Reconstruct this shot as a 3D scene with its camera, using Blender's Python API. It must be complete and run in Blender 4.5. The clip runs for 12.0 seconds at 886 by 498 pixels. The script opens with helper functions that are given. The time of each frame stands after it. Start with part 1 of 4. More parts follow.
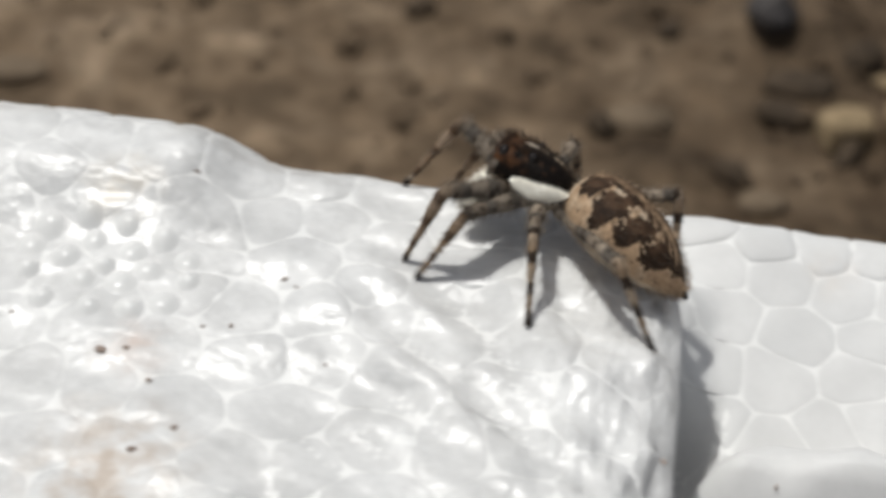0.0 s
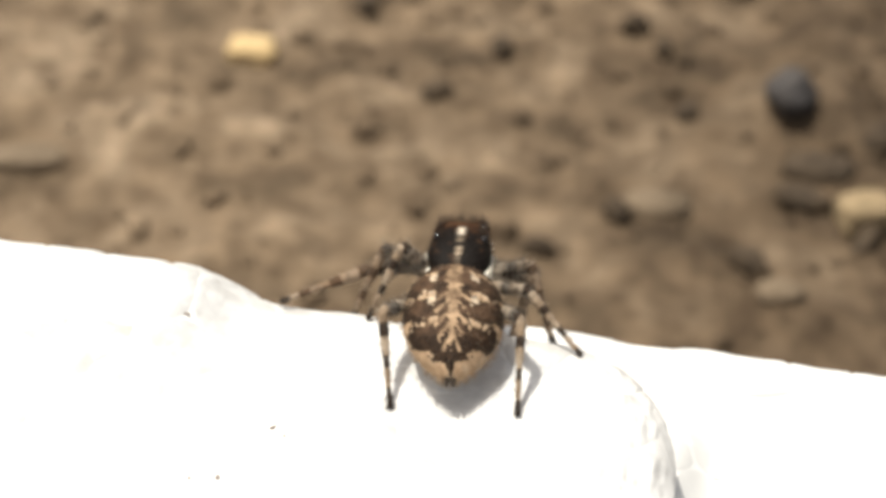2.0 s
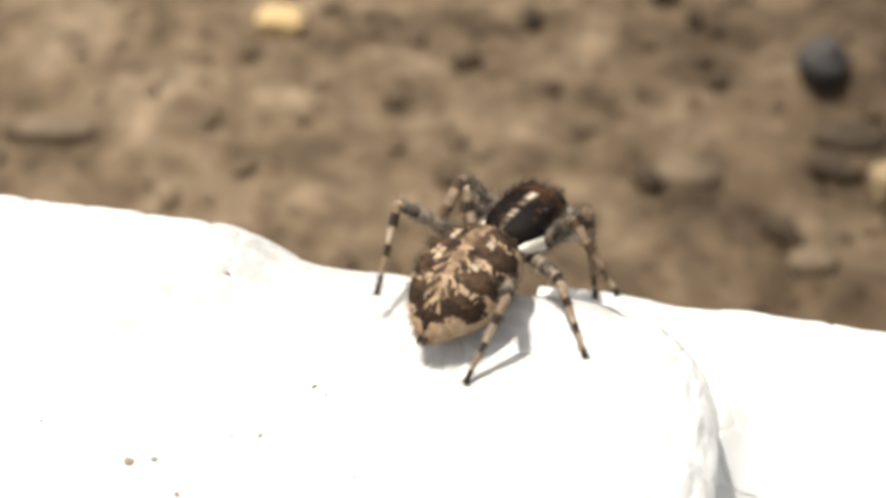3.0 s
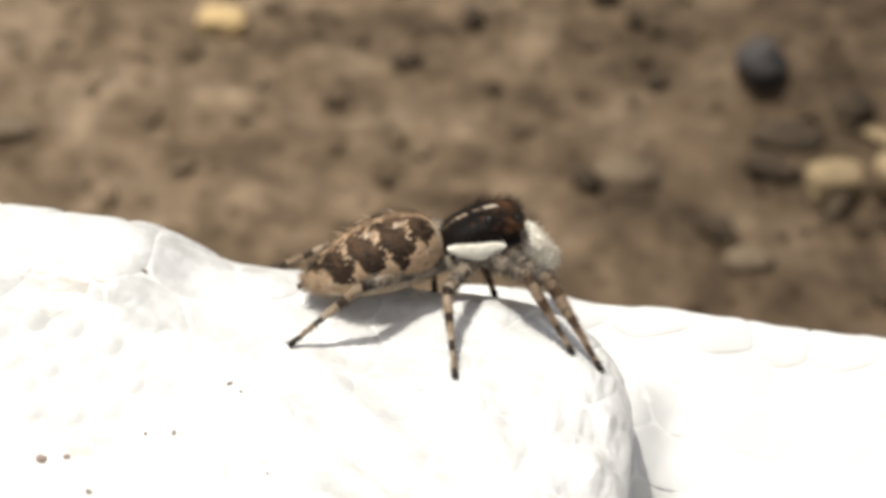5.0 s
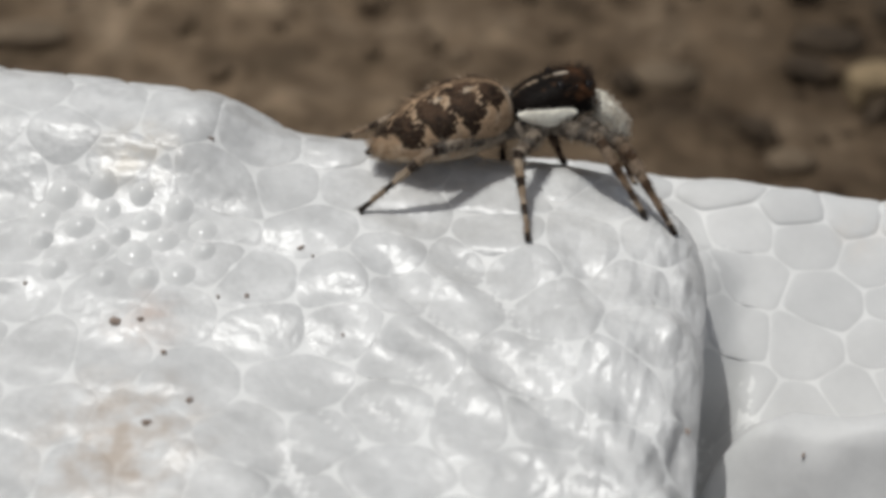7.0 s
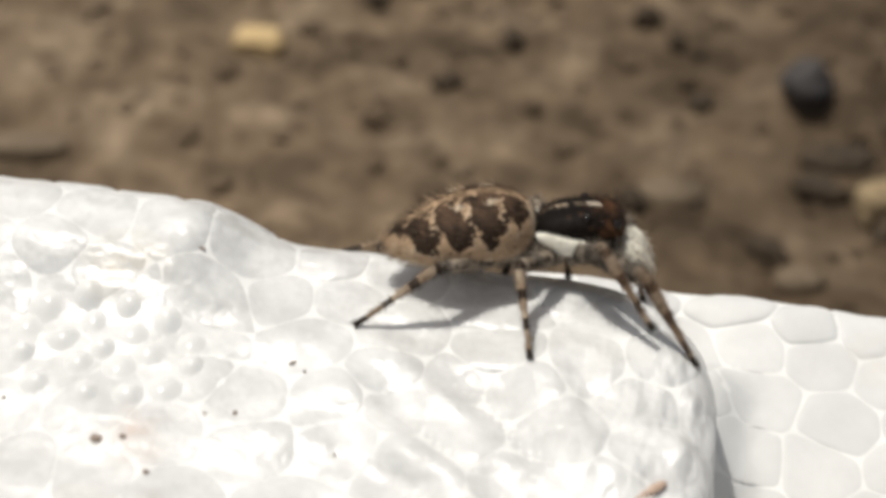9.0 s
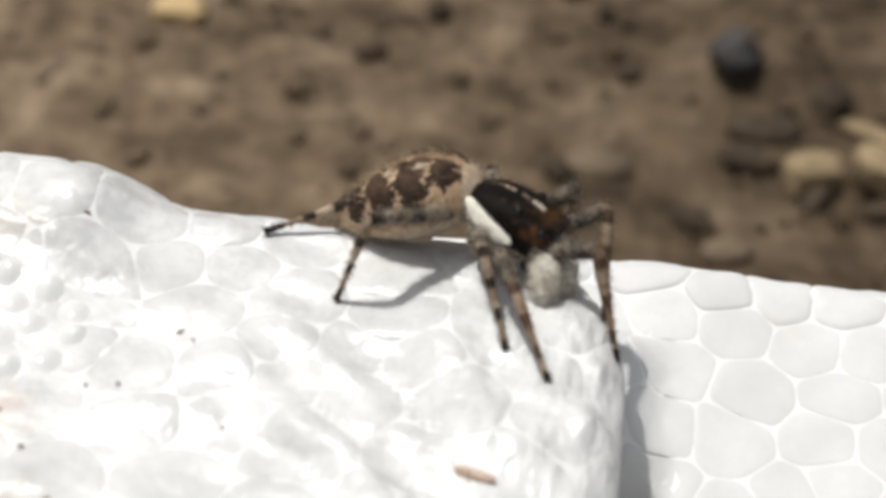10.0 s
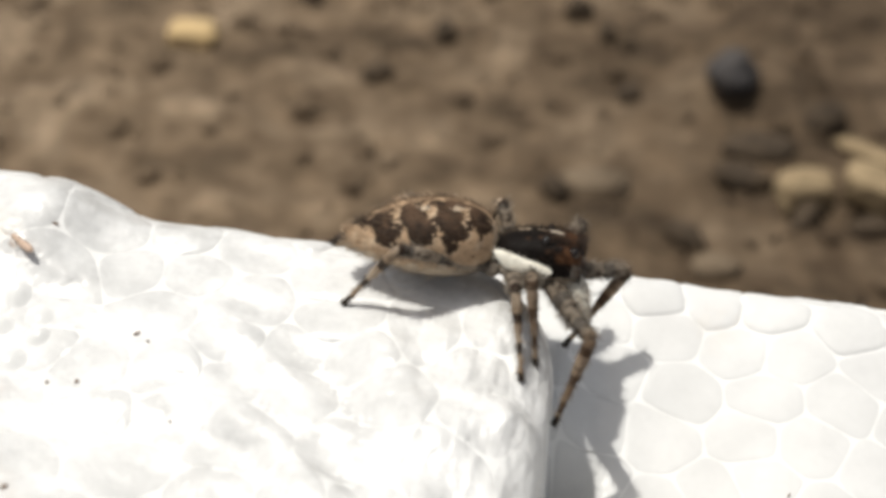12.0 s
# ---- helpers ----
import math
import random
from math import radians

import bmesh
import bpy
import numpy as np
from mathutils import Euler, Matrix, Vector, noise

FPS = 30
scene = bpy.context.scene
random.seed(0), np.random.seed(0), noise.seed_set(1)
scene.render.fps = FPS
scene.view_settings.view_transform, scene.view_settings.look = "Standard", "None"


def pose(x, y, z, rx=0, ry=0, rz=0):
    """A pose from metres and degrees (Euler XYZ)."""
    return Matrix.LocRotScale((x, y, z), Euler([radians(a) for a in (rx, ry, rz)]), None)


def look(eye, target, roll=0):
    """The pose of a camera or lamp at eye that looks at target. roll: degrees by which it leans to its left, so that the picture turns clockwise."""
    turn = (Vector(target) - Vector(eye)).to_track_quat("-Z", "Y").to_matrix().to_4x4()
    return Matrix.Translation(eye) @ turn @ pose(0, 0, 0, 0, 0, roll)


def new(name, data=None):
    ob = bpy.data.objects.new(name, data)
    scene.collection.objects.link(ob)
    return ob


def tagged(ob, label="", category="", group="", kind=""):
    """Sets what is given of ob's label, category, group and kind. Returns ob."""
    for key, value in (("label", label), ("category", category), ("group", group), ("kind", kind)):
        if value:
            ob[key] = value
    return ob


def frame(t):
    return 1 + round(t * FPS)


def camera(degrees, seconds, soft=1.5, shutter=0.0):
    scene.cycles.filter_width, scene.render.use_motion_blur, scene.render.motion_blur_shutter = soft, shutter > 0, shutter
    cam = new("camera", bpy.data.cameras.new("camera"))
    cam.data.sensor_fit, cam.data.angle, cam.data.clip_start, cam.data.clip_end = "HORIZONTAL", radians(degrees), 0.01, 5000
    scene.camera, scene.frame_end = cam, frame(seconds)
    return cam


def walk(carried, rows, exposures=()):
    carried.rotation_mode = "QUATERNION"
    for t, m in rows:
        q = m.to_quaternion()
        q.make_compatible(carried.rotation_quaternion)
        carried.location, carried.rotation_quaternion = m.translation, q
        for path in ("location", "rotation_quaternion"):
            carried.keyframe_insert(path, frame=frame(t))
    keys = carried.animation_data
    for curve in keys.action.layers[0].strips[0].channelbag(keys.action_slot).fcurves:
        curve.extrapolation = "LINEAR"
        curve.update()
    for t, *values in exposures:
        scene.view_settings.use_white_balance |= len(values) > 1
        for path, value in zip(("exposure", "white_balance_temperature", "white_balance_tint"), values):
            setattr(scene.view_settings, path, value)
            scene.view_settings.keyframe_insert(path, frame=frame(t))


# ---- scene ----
cam = camera(32.0, 12.0, soft=3.9, shutter=0.4)

# ---- the camera's way: millimetres from the back right corner of the foam's top, degrees of pitch, roll, yaw ----
MM = 0.001
TOP = 43.6          # height of the foam's top over the ground, mm


def at_mm(x, y, z):
    return Vector((x * MM, y * MM, (z + TOP) * MM))


PATH = [
    (0.0, -2.20, -53.29, 43.95, -42.15, -0.94, 10.57),
    (0.3, -5.53, -53.45, 44.39, -41.64, -0.00, 12.30),
    (0.5, -6.68, -52.46, 46.20, -40.56, 1.41, 13.76),
    (0.7, -6.27, -52.23, 44.99, -40.80, 0.97, 13.30),
    (1.0, -4.86, -51.78, 45.06, -41.62, 0.54, 12.88),
    (1.5, -2.40, -49.69, 47.71, -40.55, 0.22, 11.67),
    (2.0, -0.88, -49.63, 46.94, -40.71, 0.18, 11.44),
    (2.5, -0.08, -49.67, 46.86, -40.89, 0.83, 11.88),
    (2.7, -1.66, -50.13, 46.20, -41.33, 0.83, 12.08),
    (4.3, -0.52, -49.76, 45.96, -41.74, -0.25, 11.00),
    (4.5, 0.47, -49.14, 45.50, -41.39, -0.15, 10.85),
    (5.0, 0.20, -50.08, 46.13, -41.43, -0.22, 10.83),
    (5.5, 0.55, -49.89, 46.25, -41.52, -0.26, 10.41),
    (6.0, -0.49, -50.37, 44.72, -42.29, 0.09, 10.77),
    (6.5, 3.40, -49.30, 44.43, -42.28, 0.30, 10.50),
    (7.0, -2.01, -52.11, 43.43, -43.72, 0.17, 10.98),
    (8.8, -1.22, -51.08, 41.38, -40.14, -0.40, 11.02),
    (9.0, -2.07, -50.31, 41.71, -39.39, -0.07, 11.48),
    (9.5, -2.73, -48.40, 40.63, -39.11, -1.16, 10.04),
    (10.0, -0.67, -48.34, 39.44, -40.08, -1.28, 9.74),
    (10.5, -0.57, -48.97, 39.42, -39.82, -1.59, 9.79),
    (11.0, 1.08, -51.56, 40.55, -39.62, 0.40, 12.44),
    (11.5, 3.32, -51.95, 42.19, -38.90, -0.08, 11.45),
    (12.0, 4.24, -51.03, 41.81, -39.34, -0.11, 11.09),
]
# the phone's automatic exposure wanders with the picture
EXPOSURES = [(0.0, -0.58, 6480), (0.5, -0.83, 6430), (0.8, -0.60, 6430), (1.0, -0.40, 6470), (1.5, 0.21, 6980), (2.0, 0.38, 7060), (2.7, 0.48, 7060),
             (4.3, -0.09, 6740), (5.0, 0.08, 6920), (5.5, 0.46, 6960), (6.0, -0.18, 6900), (6.5, -0.28, 6780), (7.0, -0.88, 6430), (8.8, -0.40, 6800),
             (9.5, -0.23, 6740), (10.5, -0.46, 6450), (11.0, -0.60, 6470), (11.5, 0.12, 6920), (12.0, -0.16, 6760)]


def camera_rows():
    return [(t, pose(x * MM, y * MM, (z + TOP) * MM, 90 + p, r, w)) for t, x, y, z, p, r, w in PATH]


cam.data.dof.use_dof = True
cam.data.dof.focus_distance = 0.0645
cam.data.dof.aperture_fstop = 52.0
walk(cam, camera_rows(), [(t, e, k, 7.5) for t, e, k in EXPOSURES])

# ---- daylight: high sun from behind and to one side of the foam ----
SUN_FROM = Vector((-0.28, 0.06, 1.0)).normalized()
world = bpy.data.worlds.new("sky")
scene.world = world
world.use_nodes = True
wn = world.node_tree.nodes
sky = wn.new("ShaderNodeTexSky")
sky.sky_type = "NISHITA"
sky.sun_disc = False
sky.air_density, sky.dust_density, sky.ozone_density = 0.8, 4.0, 0.4
sky.sun_elevation = math.asin(SUN_FROM.z)
sky.sun_rotation = math.atan2(SUN_FROM.x, SUN_FROM.y)
haze = wn.new("ShaderNodeHueSaturation")      # a hazy, whitish sky
haze.inputs["Saturation"].default_value = 0.5
world.node_tree.links.new(sky.outputs["Color"], haze.inputs["Color"])
world.node_tree.links.new(haze.outputs["Color"], wn["Background"].inputs["Color"])
wn["Background"].inputs["Strength"].default_value = 0.105
sun_data = bpy.data.lights.new("sun", "SUN")
sun_data.energy, sun_data.angle, sun_data.color = 3.6, radians(0.6), (1.0, 0.98, 0.95)
sun = new("sun", sun_data)
sun.matrix_world = look(SUN_FROM, (0, 0, 0))


# ---- material helpers ----
def material(name, rough=0.6, spec=0.5):
    m = bpy.data.materials.new(name)
    m.use_nodes = True
    b = m.node_tree.nodes["Principled BSDF"]
    b.inputs["Roughness"].default_value = rough
    b.inputs["Specular IOR Level"].default_value = spec
    return m, m.node_tree, b


def noise_node(nt, scale, detail=4.0, rough=0.55, vec=None):
    n = nt.nodes.new("ShaderNodeTexNoise")
    n.inputs["Scale"].default_value, n.inputs["Detail"].default_value = scale, detail
    n.inputs["Roughness"].default_value = rough
    if vec is None:
        vec = nt.nodes.new("ShaderNodeNewGeometry").outputs["Position"]
    nt.links.new(vec, n.inputs["Vector"])
    return n.outputs["Fac"]


def ramp(nt, fac, stops):
    r = nt.nodes.new("ShaderNodeValToRGB")
    e = r.color_ramp.elements
    while len(e) < len(stops):
        e.new(0.5)
    for k, (p, c) in zip(e, stops):
        k.position, k.color = p, (*c, 1)
    nt.links.new(fac, r.inputs["Fac"])
    return r.outputs["Color"]


def mixed(nt, a, b, fac, mode="MIX"):
    x = nt.nodes.new("ShaderNodeMix")
    x.data_type, x.blend_type = "RGBA", mode
    for sock, v in ((x.inputs[6], a), (x.inputs[7], b)):
        if isinstance(v, tuple):
            sock.default_value = (*v, 1)
        else:
            nt.links.new(v, sock)
    if isinstance(fac, float):
        x.inputs[0].default_value = fac
    else:
        nt.links.new(fac, x.inputs[0])
    return x.outputs[2]


def bumped(nt, b, height, strength, dist):
    n = nt.nodes.new("ShaderNodeBump")
    n.inputs["Strength"].default_value, n.inputs["Distance"].default_value = strength, dist
    nt.links.new(height, n.inputs["Height"])
    nt.links.new(n.outputs["Normal"], b.inputs["Normal"])


def value_math(nt, op, a, b=None):
    n = nt.nodes.new("ShaderNodeMath")
    n.operation = op
    for i, v in enumerate((a, b)):
        if v is None:
            continue
        if isinstance(v, (int, float)):
            n.inputs[i].default_value = v
        else:
            nt.links.new(v, n.inputs[i])
    return n.outputs[0]


def stain_mask(nt, centre, radius, scale):
    """A soft patch round a place on the foam, broken up by noise."""
    d = nt.nodes.new("ShaderNodeVectorMath")
    d.operation = "DISTANCE"
    nt.links.new(nt.nodes.new("ShaderNodeNewGeometry").outputs["Position"], d.inputs[0])
    d.inputs[1].default_value = at_mm(*centre)
    r = nt.nodes.new("ShaderNodeMapRange")
    nt.links.new(d.outputs["Value"], r.inputs["Value"])
    r.inputs["From Min"].default_value, r.inputs["From Max"].default_value = radius * MM, 0.0
    n = noise_node(nt, scale, 5)
    n = value_math(nt, "MULTIPLY", value_math(nt, "SUBTRACT", n, 0.38), 3.4)
    return value_math(nt, "MAXIMUM", value_math(nt, "MULTIPLY", r.outputs["Result"], n), 0.0)


def foam_material(name, base, rough, per_piece, relief=False):
    m, nt, b = material(name, rough, 0.62 if relief else 0.3)
    milky = value_math(nt, "ADD", value_math(nt, "MULTIPLY", noise_node(nt, 430, 3), 0.65), value_math(nt, "MULTIPLY", noise_node(nt, 2300, 4, 0.65), 0.35))
    col = ramp(nt, milky, [(0.38, tuple(c * (0.80 if relief else 0.92) for c in base)), (0.62, tuple(min(c * (1.08 if relief else 1.02), 0.97) for c in base))])
    if per_piece:
        info = nt.nodes.new("ShaderNodeObjectInfo")
        col = mixed(nt, col, (0.58, 0.585, 0.585), value_math(nt, "MULTIPLY", info.outputs["Random"], 0.32))
    dust = value_math(nt, "MULTIPLY", noise_node(nt, 160, 5), 0.10)
    col = mixed(nt, col, (0.62, 0.56, 0.48), dust)
    for centre, radius, k, tint in (((-20.6, -19.2, -0.5), 4.2, 1.0, (0.42, 0.32, 0.235)), ((-21.5, -13.4, -0.4), 2.0, 0.7, (0.55, 0.40, 0.32)),
                                    ((-24.4, -5.6, 1.4), 2.2, 0.5, (0.62, 0.50, 0.33)), ((6.6, 1.2, -4.2), 1.6, 0.35, (0.70, 0.58, 0.46)),
                                    ((-18.6, -0.8, 1.0), 1.4, 0.4, (0.55, 0.38, 0.24))):
        col = mixed(nt, col, tint, value_math(nt, "MINIMUM", value_math(nt, "MULTIPLY", stain_mask(nt, centre, radius, 900), k), 0.7))
    nt.links.new(col, b.inputs["Base Color"])
    mp = nt.nodes.new("ShaderNodeMapping")
    nt.links.new(nt.nodes.new("ShaderNodeNewGeometry").outputs["Position"], mp.inputs["Vector"])
    mp.inputs["Rotation"].default_value = (0, 0, radians(24))
    mp.inputs["Scale"].default_value = (0.55, 1.15, 0.8)
    h = value_math(nt, "ADD", noise_node(nt, 400, 1.2, 0.45, mp.outputs["Vector"]), value_math(nt, "MULTIPLY", noise_node(nt, 1250, 2.5, 0.5), 0.13))
    if relief:
        # the skin is crinkled round the block's corner
        axis = nt.nodes.new("ShaderNodeSeparateXYZ")
        nt.links.new(nt.nodes.new("ShaderNodeNewGeometry").outputs["Position"], axis.inputs[0])
        near = nt.nodes.new("ShaderNodeMapRange")
        nt.links.new(axis.outputs["X"], near.inputs["Value"])
        near.inputs["From Min"].default_value, near.inputs["From Max"].default_value = -0.0080, -0.0020
        drawn_out = nt.nodes.new("ShaderNodeMapping")
        nt.links.new(nt.nodes.new("ShaderNodeNewGeometry").outputs["Position"], drawn_out.inputs["Vector"])
        drawn_out.inputs["Scale"].default_value = (1.4, 0.6, 0.8)
        h = value_math(nt, "ADD", h, value_math(nt, "MULTIPLY", noise_node(nt, 640, 1.6, 0.5, drawn_out.outputs["Vector"]), value_math(nt, "MULTIPLY", near.outputs["Result"], 0.95)))
    bumped(nt, b, h, 0.8, 0.00105 if relief else 0.00010)
    return m


FOAM = foam_material("foam_skin", (0.87, 0.87, 0.86), 0.45, False)
BEAD = foam_material("foam_bead", (0.72, 0.72, 0.715), 0.5, True)
PIP = foam_material("foam_pip", (0.79, 0.79, 0.78), 0.22, True)
SKIN = foam_material("smooth_foam", (0.70, 0.70, 0.695), 0.5, False)
SKIN_BEAD = foam_material("foam_skin_bead", (0.74, 0.74, 0.735), 0.36, True, True)


def soil_material():
    m, nt, b = material("dry_soil", 0.95, 0.2)
    big = ramp(nt, noise_node(nt, 95, 4, 0.55), [(0.3, (0.095, 0.068, 0.043)), (0.5, (0.179, 0.128, 0.082)), (0.70, (0.289, 0.217, 0.147))])
    fine = ramp(nt, noise_node(nt, 290, 5, 0.62), [(0.34, (0.60, 0.575, 0.56)), (0.50, (0.94, 0.94, 0.945)), (0.66, (1.36, 1.355, 1.36))])
    # a darker patch of soil to one side, with a noisy edge
    far = nt.nodes.new("ShaderNodeVectorMath")
    far.operation = "DISTANCE"
    nt.links.new(nt.nodes.new("ShaderNodeNewGeometry").outputs["Position"], far.inputs[0])
    far.inputs[1].default_value = (0.060, 0.080, 0.0)
    dark_patch = value_math(nt, "ADD", value_math(nt, "MULTIPLY", far.outputs["Value"], -14.0), value_math(nt, "MULTIPLY", noise_node(nt, 30, 3), 1.4))
    dark_patch = value_math(nt, "ADD", dark_patch, 0.84)
    dark_patch = value_math(nt, "MINIMUM", value_math(nt, "MAXIMUM", dark_patch, 0.0), 1.0)
    soil = mixed(nt, mixed(nt, big, fine, 1.0, "MULTIPLY"), (0.48, 0.46, 0.44), dark_patch, "MULTIPLY")
    nt.links.new(soil, b.inputs["Base Color"])
    bumped(nt, b, noise_node(nt, 1500, 6, 0.7), 0.8, 0.0004)
    return m


def stone_material(name, dark, light, scale=600, rough=0.85):
    m, nt, b = material(name, rough, 0.3)
    c = ramp(nt, noise_node(nt, scale, 6, 0.6), [(0.3, dark), (0.68, light)])
    speck = noise_node(nt, scale * 5, 3, 0.6)
    c = mixed(nt, c, tuple(v * 0.5 for v in dark), value_math(nt, "MULTIPLY", value_math(nt, "GREATER_THAN", speck, 0.62), 0.5))
    nt.links.new(c, b.inputs["Base Color"])
    bumped(nt, b, noise_node(nt, scale * 3, 5), 0.6, 0.0003)
    return m


def painted_material(name, rough=0.7, spec=0.35, grain=9000, contrast=0.5):
    """Pigment from the mesh's own colours, broken up by a fine grain of hairs."""
    m, nt, b = material(name, rough, spec)
    a = nt.nodes.new("ShaderNodeVertexColor")
    a.layer_name = "pigment"
    tc = nt.nodes.new("ShaderNodeTexCoord").outputs["Object"]
    g = ramp(nt, noise_node(nt, grain, 4, 0.7, tc), [(0.3, (1 - contrast,) * 3), (0.7, (1 + contrast,) * 3)])
    nt.links.new(mixed(nt, a.outputs["Color"], g, 1.0, "MULTIPLY"), b.inputs["Base Color"])
    bumped(nt, b, noise_node(nt, grain * 0.8, 3, 0.6, tc), 0.5, 0.00004)
    return m


def plain_material(name, colour, rough, spec=0.5, grain=6000, k=0.25):
    m, nt, b = material(name, rough, spec)
    tc = nt.nodes.new("ShaderNodeTexCoord").outputs["Object"]
    nt.links.new(ramp(nt, noise_node(nt, grain, 4, 0.6, tc), [(0.3, tuple(c * (1 - k) for c in colour)), (0.7, tuple(min(1, c * (1 + k)) for c in colour))]), b.inputs["Base Color"])
    return m


SOIL = soil_material()
HIDE = painted_material("spider_hide", 0.75, 0.2, 9000, 0.36)
CARAPACE = painted_material("spider_carapace", 0.6, 0.10, 12000, 0.5)
WHITE_FUR = plain_material("white_fur", (0.86, 0.83, 0.73), 0.9, 0.2, 14000, 0.12)
PALP_FUR = plain_material("grey_white_fur", (0.75, 0.70, 0.61), 0.95, 0.1, 7000, 0.38)
EYE = plain_material("eye_lens", (0.012, 0.009, 0.008), 0.08, 0.5, 3000, 0.2)
HAIR = painted_material("spider_hair", 0.6, 0.3, 4000, 0.2)
DIRT = stone_material("dirt", (0.22, 0.165, 0.135), (0.42, 0.34, 0.29), 2500)
DARK_HIDE = plain_material("dark_hide", (0.035, 0.024, 0.017), 0.7, 0.3, 9000, 0.4)


# ---- mesh helpers ----
def mesh_object(name, verts, faces, mat, parent=None, smooth=True, label="", colours=None, origin=None):
    me = bpy.data.meshes.new(name)
    o = Vector(origin) if origin is not None else Vector((0, 0, 0))
    me.from_pydata([tuple(Vector(v) - o) for v in verts], [], faces)
    if smooth:
        me.polygons.foreach_set("use_smooth", [True] * len(me.polygons))
    if colours is not None:
        ca = me.color_attributes.new("pigment", "FLOAT_COLOR", "POINT")
        ca.data.foreach_set("color", np.concatenate([np.asarray(colours, np.float32), np.ones((len(colours), 1), np.float32)], 1).ravel())
    me.materials.append(mat)
    me.update()
    ob = new(name, me)
    ob.location = o
    ob.parent = parent
    if label:
        ob["label"] = label
    return ob


def grid_faces(nu, nv, closed=False):
    """Quads of a grid of nu rows of nv points; closed joins each row's end to its start."""
    f = []
    for i in range(nu - 1):
        for j in range(nv if closed else nv - 1):
            k = (j + 1) % nv
            f.append((i * nv + j, i * nv + k, (i + 1) * nv + k, (i + 1) * nv + j))
    return f


def smoothstep(x):
    x = min(max(x, 0.0), 1.0)
    return x * x * (3 - 2 * x)


class Lattice:
    """Smooth value noise on a plane, for relief that the meshes carry."""

    def __init__(self, seed):
        self.g = np.random.RandomState(seed).rand(256, 256)

    def __call__(self, x, y):
        x, y = np.asarray(x, float), np.asarray(y, float)
        i, j = np.floor(x).astype(int), np.floor(y).astype(int)
        a, b = x - i, y - j
        a, b = a * a * (3 - 2 * a), b * b * (3 - 2 * b)
        g = self.g
        q = lambda p, r: g[p % 256, r % 256]
        return (q(i, j) * (1 - a) + q(i + 1, j) * a) * (1 - b) + (q(i, j + 1) * (1 - a) + q(i + 1, j + 1) * a) * b - 0.5


# ---- the ground: one sheet of dry soil out to the horizon ----
HOLES = [(15.6, 63.4, 2.6, 1.3), (21.8, 63.6, 2.6, 1.3), (8.4, 67.0, 2.4, 1.2), (10.9, 74.5, 5.0, 1.6), (-27.4, 79.5, 3.0, 1.0), (-2.2, 81.8, 3.0, 1.0), (-7.4, 64.1, 2.6, 0.9),
         (4.7, 58.9, 2.8, 1.0), (-13.8, 57.2, 2.4, 0.9), (-34.0, 68.0, 2.4, 1.0), (-24.0, 60.0, 2.0, 0.9)]


def ground_height(x, y):
    h = np.zeros_like(x)
    for k, (s, a) in enumerate(((11.0, 1.6), (5.2, 1.5), (2.6, 0.8), (1.3, 0.3))):
        h += a * Lattice(20 + k)(x / s + 40, y / s + 70)
    for cx, cy, r, d in HOLES:
        h -= d * np.exp(-(((x - cx) / r) ** 2 + ((y - cy) / (r * 0.8)) ** 2))
    near = np.clip((260 - np.hypot(x + 10, y - 60)) / 120, 0.15, 1)
    return h * near


def build_ground():
    out = np.array([4, 9, 18, 40, 90, 220, 600, 2000, 9000, 60000, 500000], float)
    xs = np.concatenate([-112 - out[::-1], np.arange(-112, 62, 0.6), 62 + out])
    ys = np.concatenate([26 - out[::-1], np.arange(26, 136, 0.6), 136 + out])
    X, Y = np.meshgrid(xs, ys, indexing="ij")
    Z = ground_height(X, Y) - 0.6
    v = np.stack([X, Y, Z], -1).reshape(-1, 3) * MM
    g = mesh_object("ground", v.tolist(), grid_faces(len(xs), len(ys)), SOIL)
    tagged(g, "dry brown lumpy soil ground with small holes", "ground", kind="structure")


build_ground()


def rock(name, mat, x, y, size, seed, label, category="stone", sink=0.25, box=0.0, turn=0.0, group=""):
    """A worn stone: a sphere pushed about by noise; box above 0 squares it off."""
    bm = bmesh.new()
    bmesh.ops.create_icosphere(bm, subdivisions=3, radius=1.0)
    off = Vector((seed * 7.3, seed * 3.1, seed * 1.7))
    for q in bm.verts:
        p = q.co.copy()
        if box:
            m = max(abs(p.x), abs(p.y), abs(p.z))
            p = p.lerp(p / m, box)
        p *= 1 + 0.26 * noise.noise(q.co * 1.3 + off) + 0.16 * noise.noise(q.co * 2.9 + off)
        q.co = Vector((p.x * size[0], p.y * size[1], p.z * size[2])) * MM
    me = bpy.data.meshes.new(name)
    bm.to_mesh(me)
    bm.free()
    me.polygons.foreach_set("use_smooth", [True] * len(me.polygons))
    me.materials.append(mat)
    ob = new(name, me)
    z = float(ground_height(np.array([x]), np.array([y]))[0]) - 0.6
    ob.matrix_basis = pose(x * MM, y * MM, (z + size[2] * (1 - 2 * sink)) * MM, 0, 0, turn)
    return tagged(ob, label, category, group)


DARK_STONE = stone_material("dark_stone", (0.035, 0.033, 0.035), (0.078, 0.070, 0.066), 500, 0.9)
TAN_STONE = stone_material("tan_stone", (0.185, 0.135, 0.077), (0.35, 0.262, 0.155), 260)
WOOD_CHIP = stone_material("pale_chip", (0.47, 0.33, 0.16), (0.60, 0.44, 0.24), 260, 0.8)
GREY_STONE = stone_material("grey_brown_stone", (0.105, 0.077, 0.050), (0.195, 0.146, 0.098), 300)

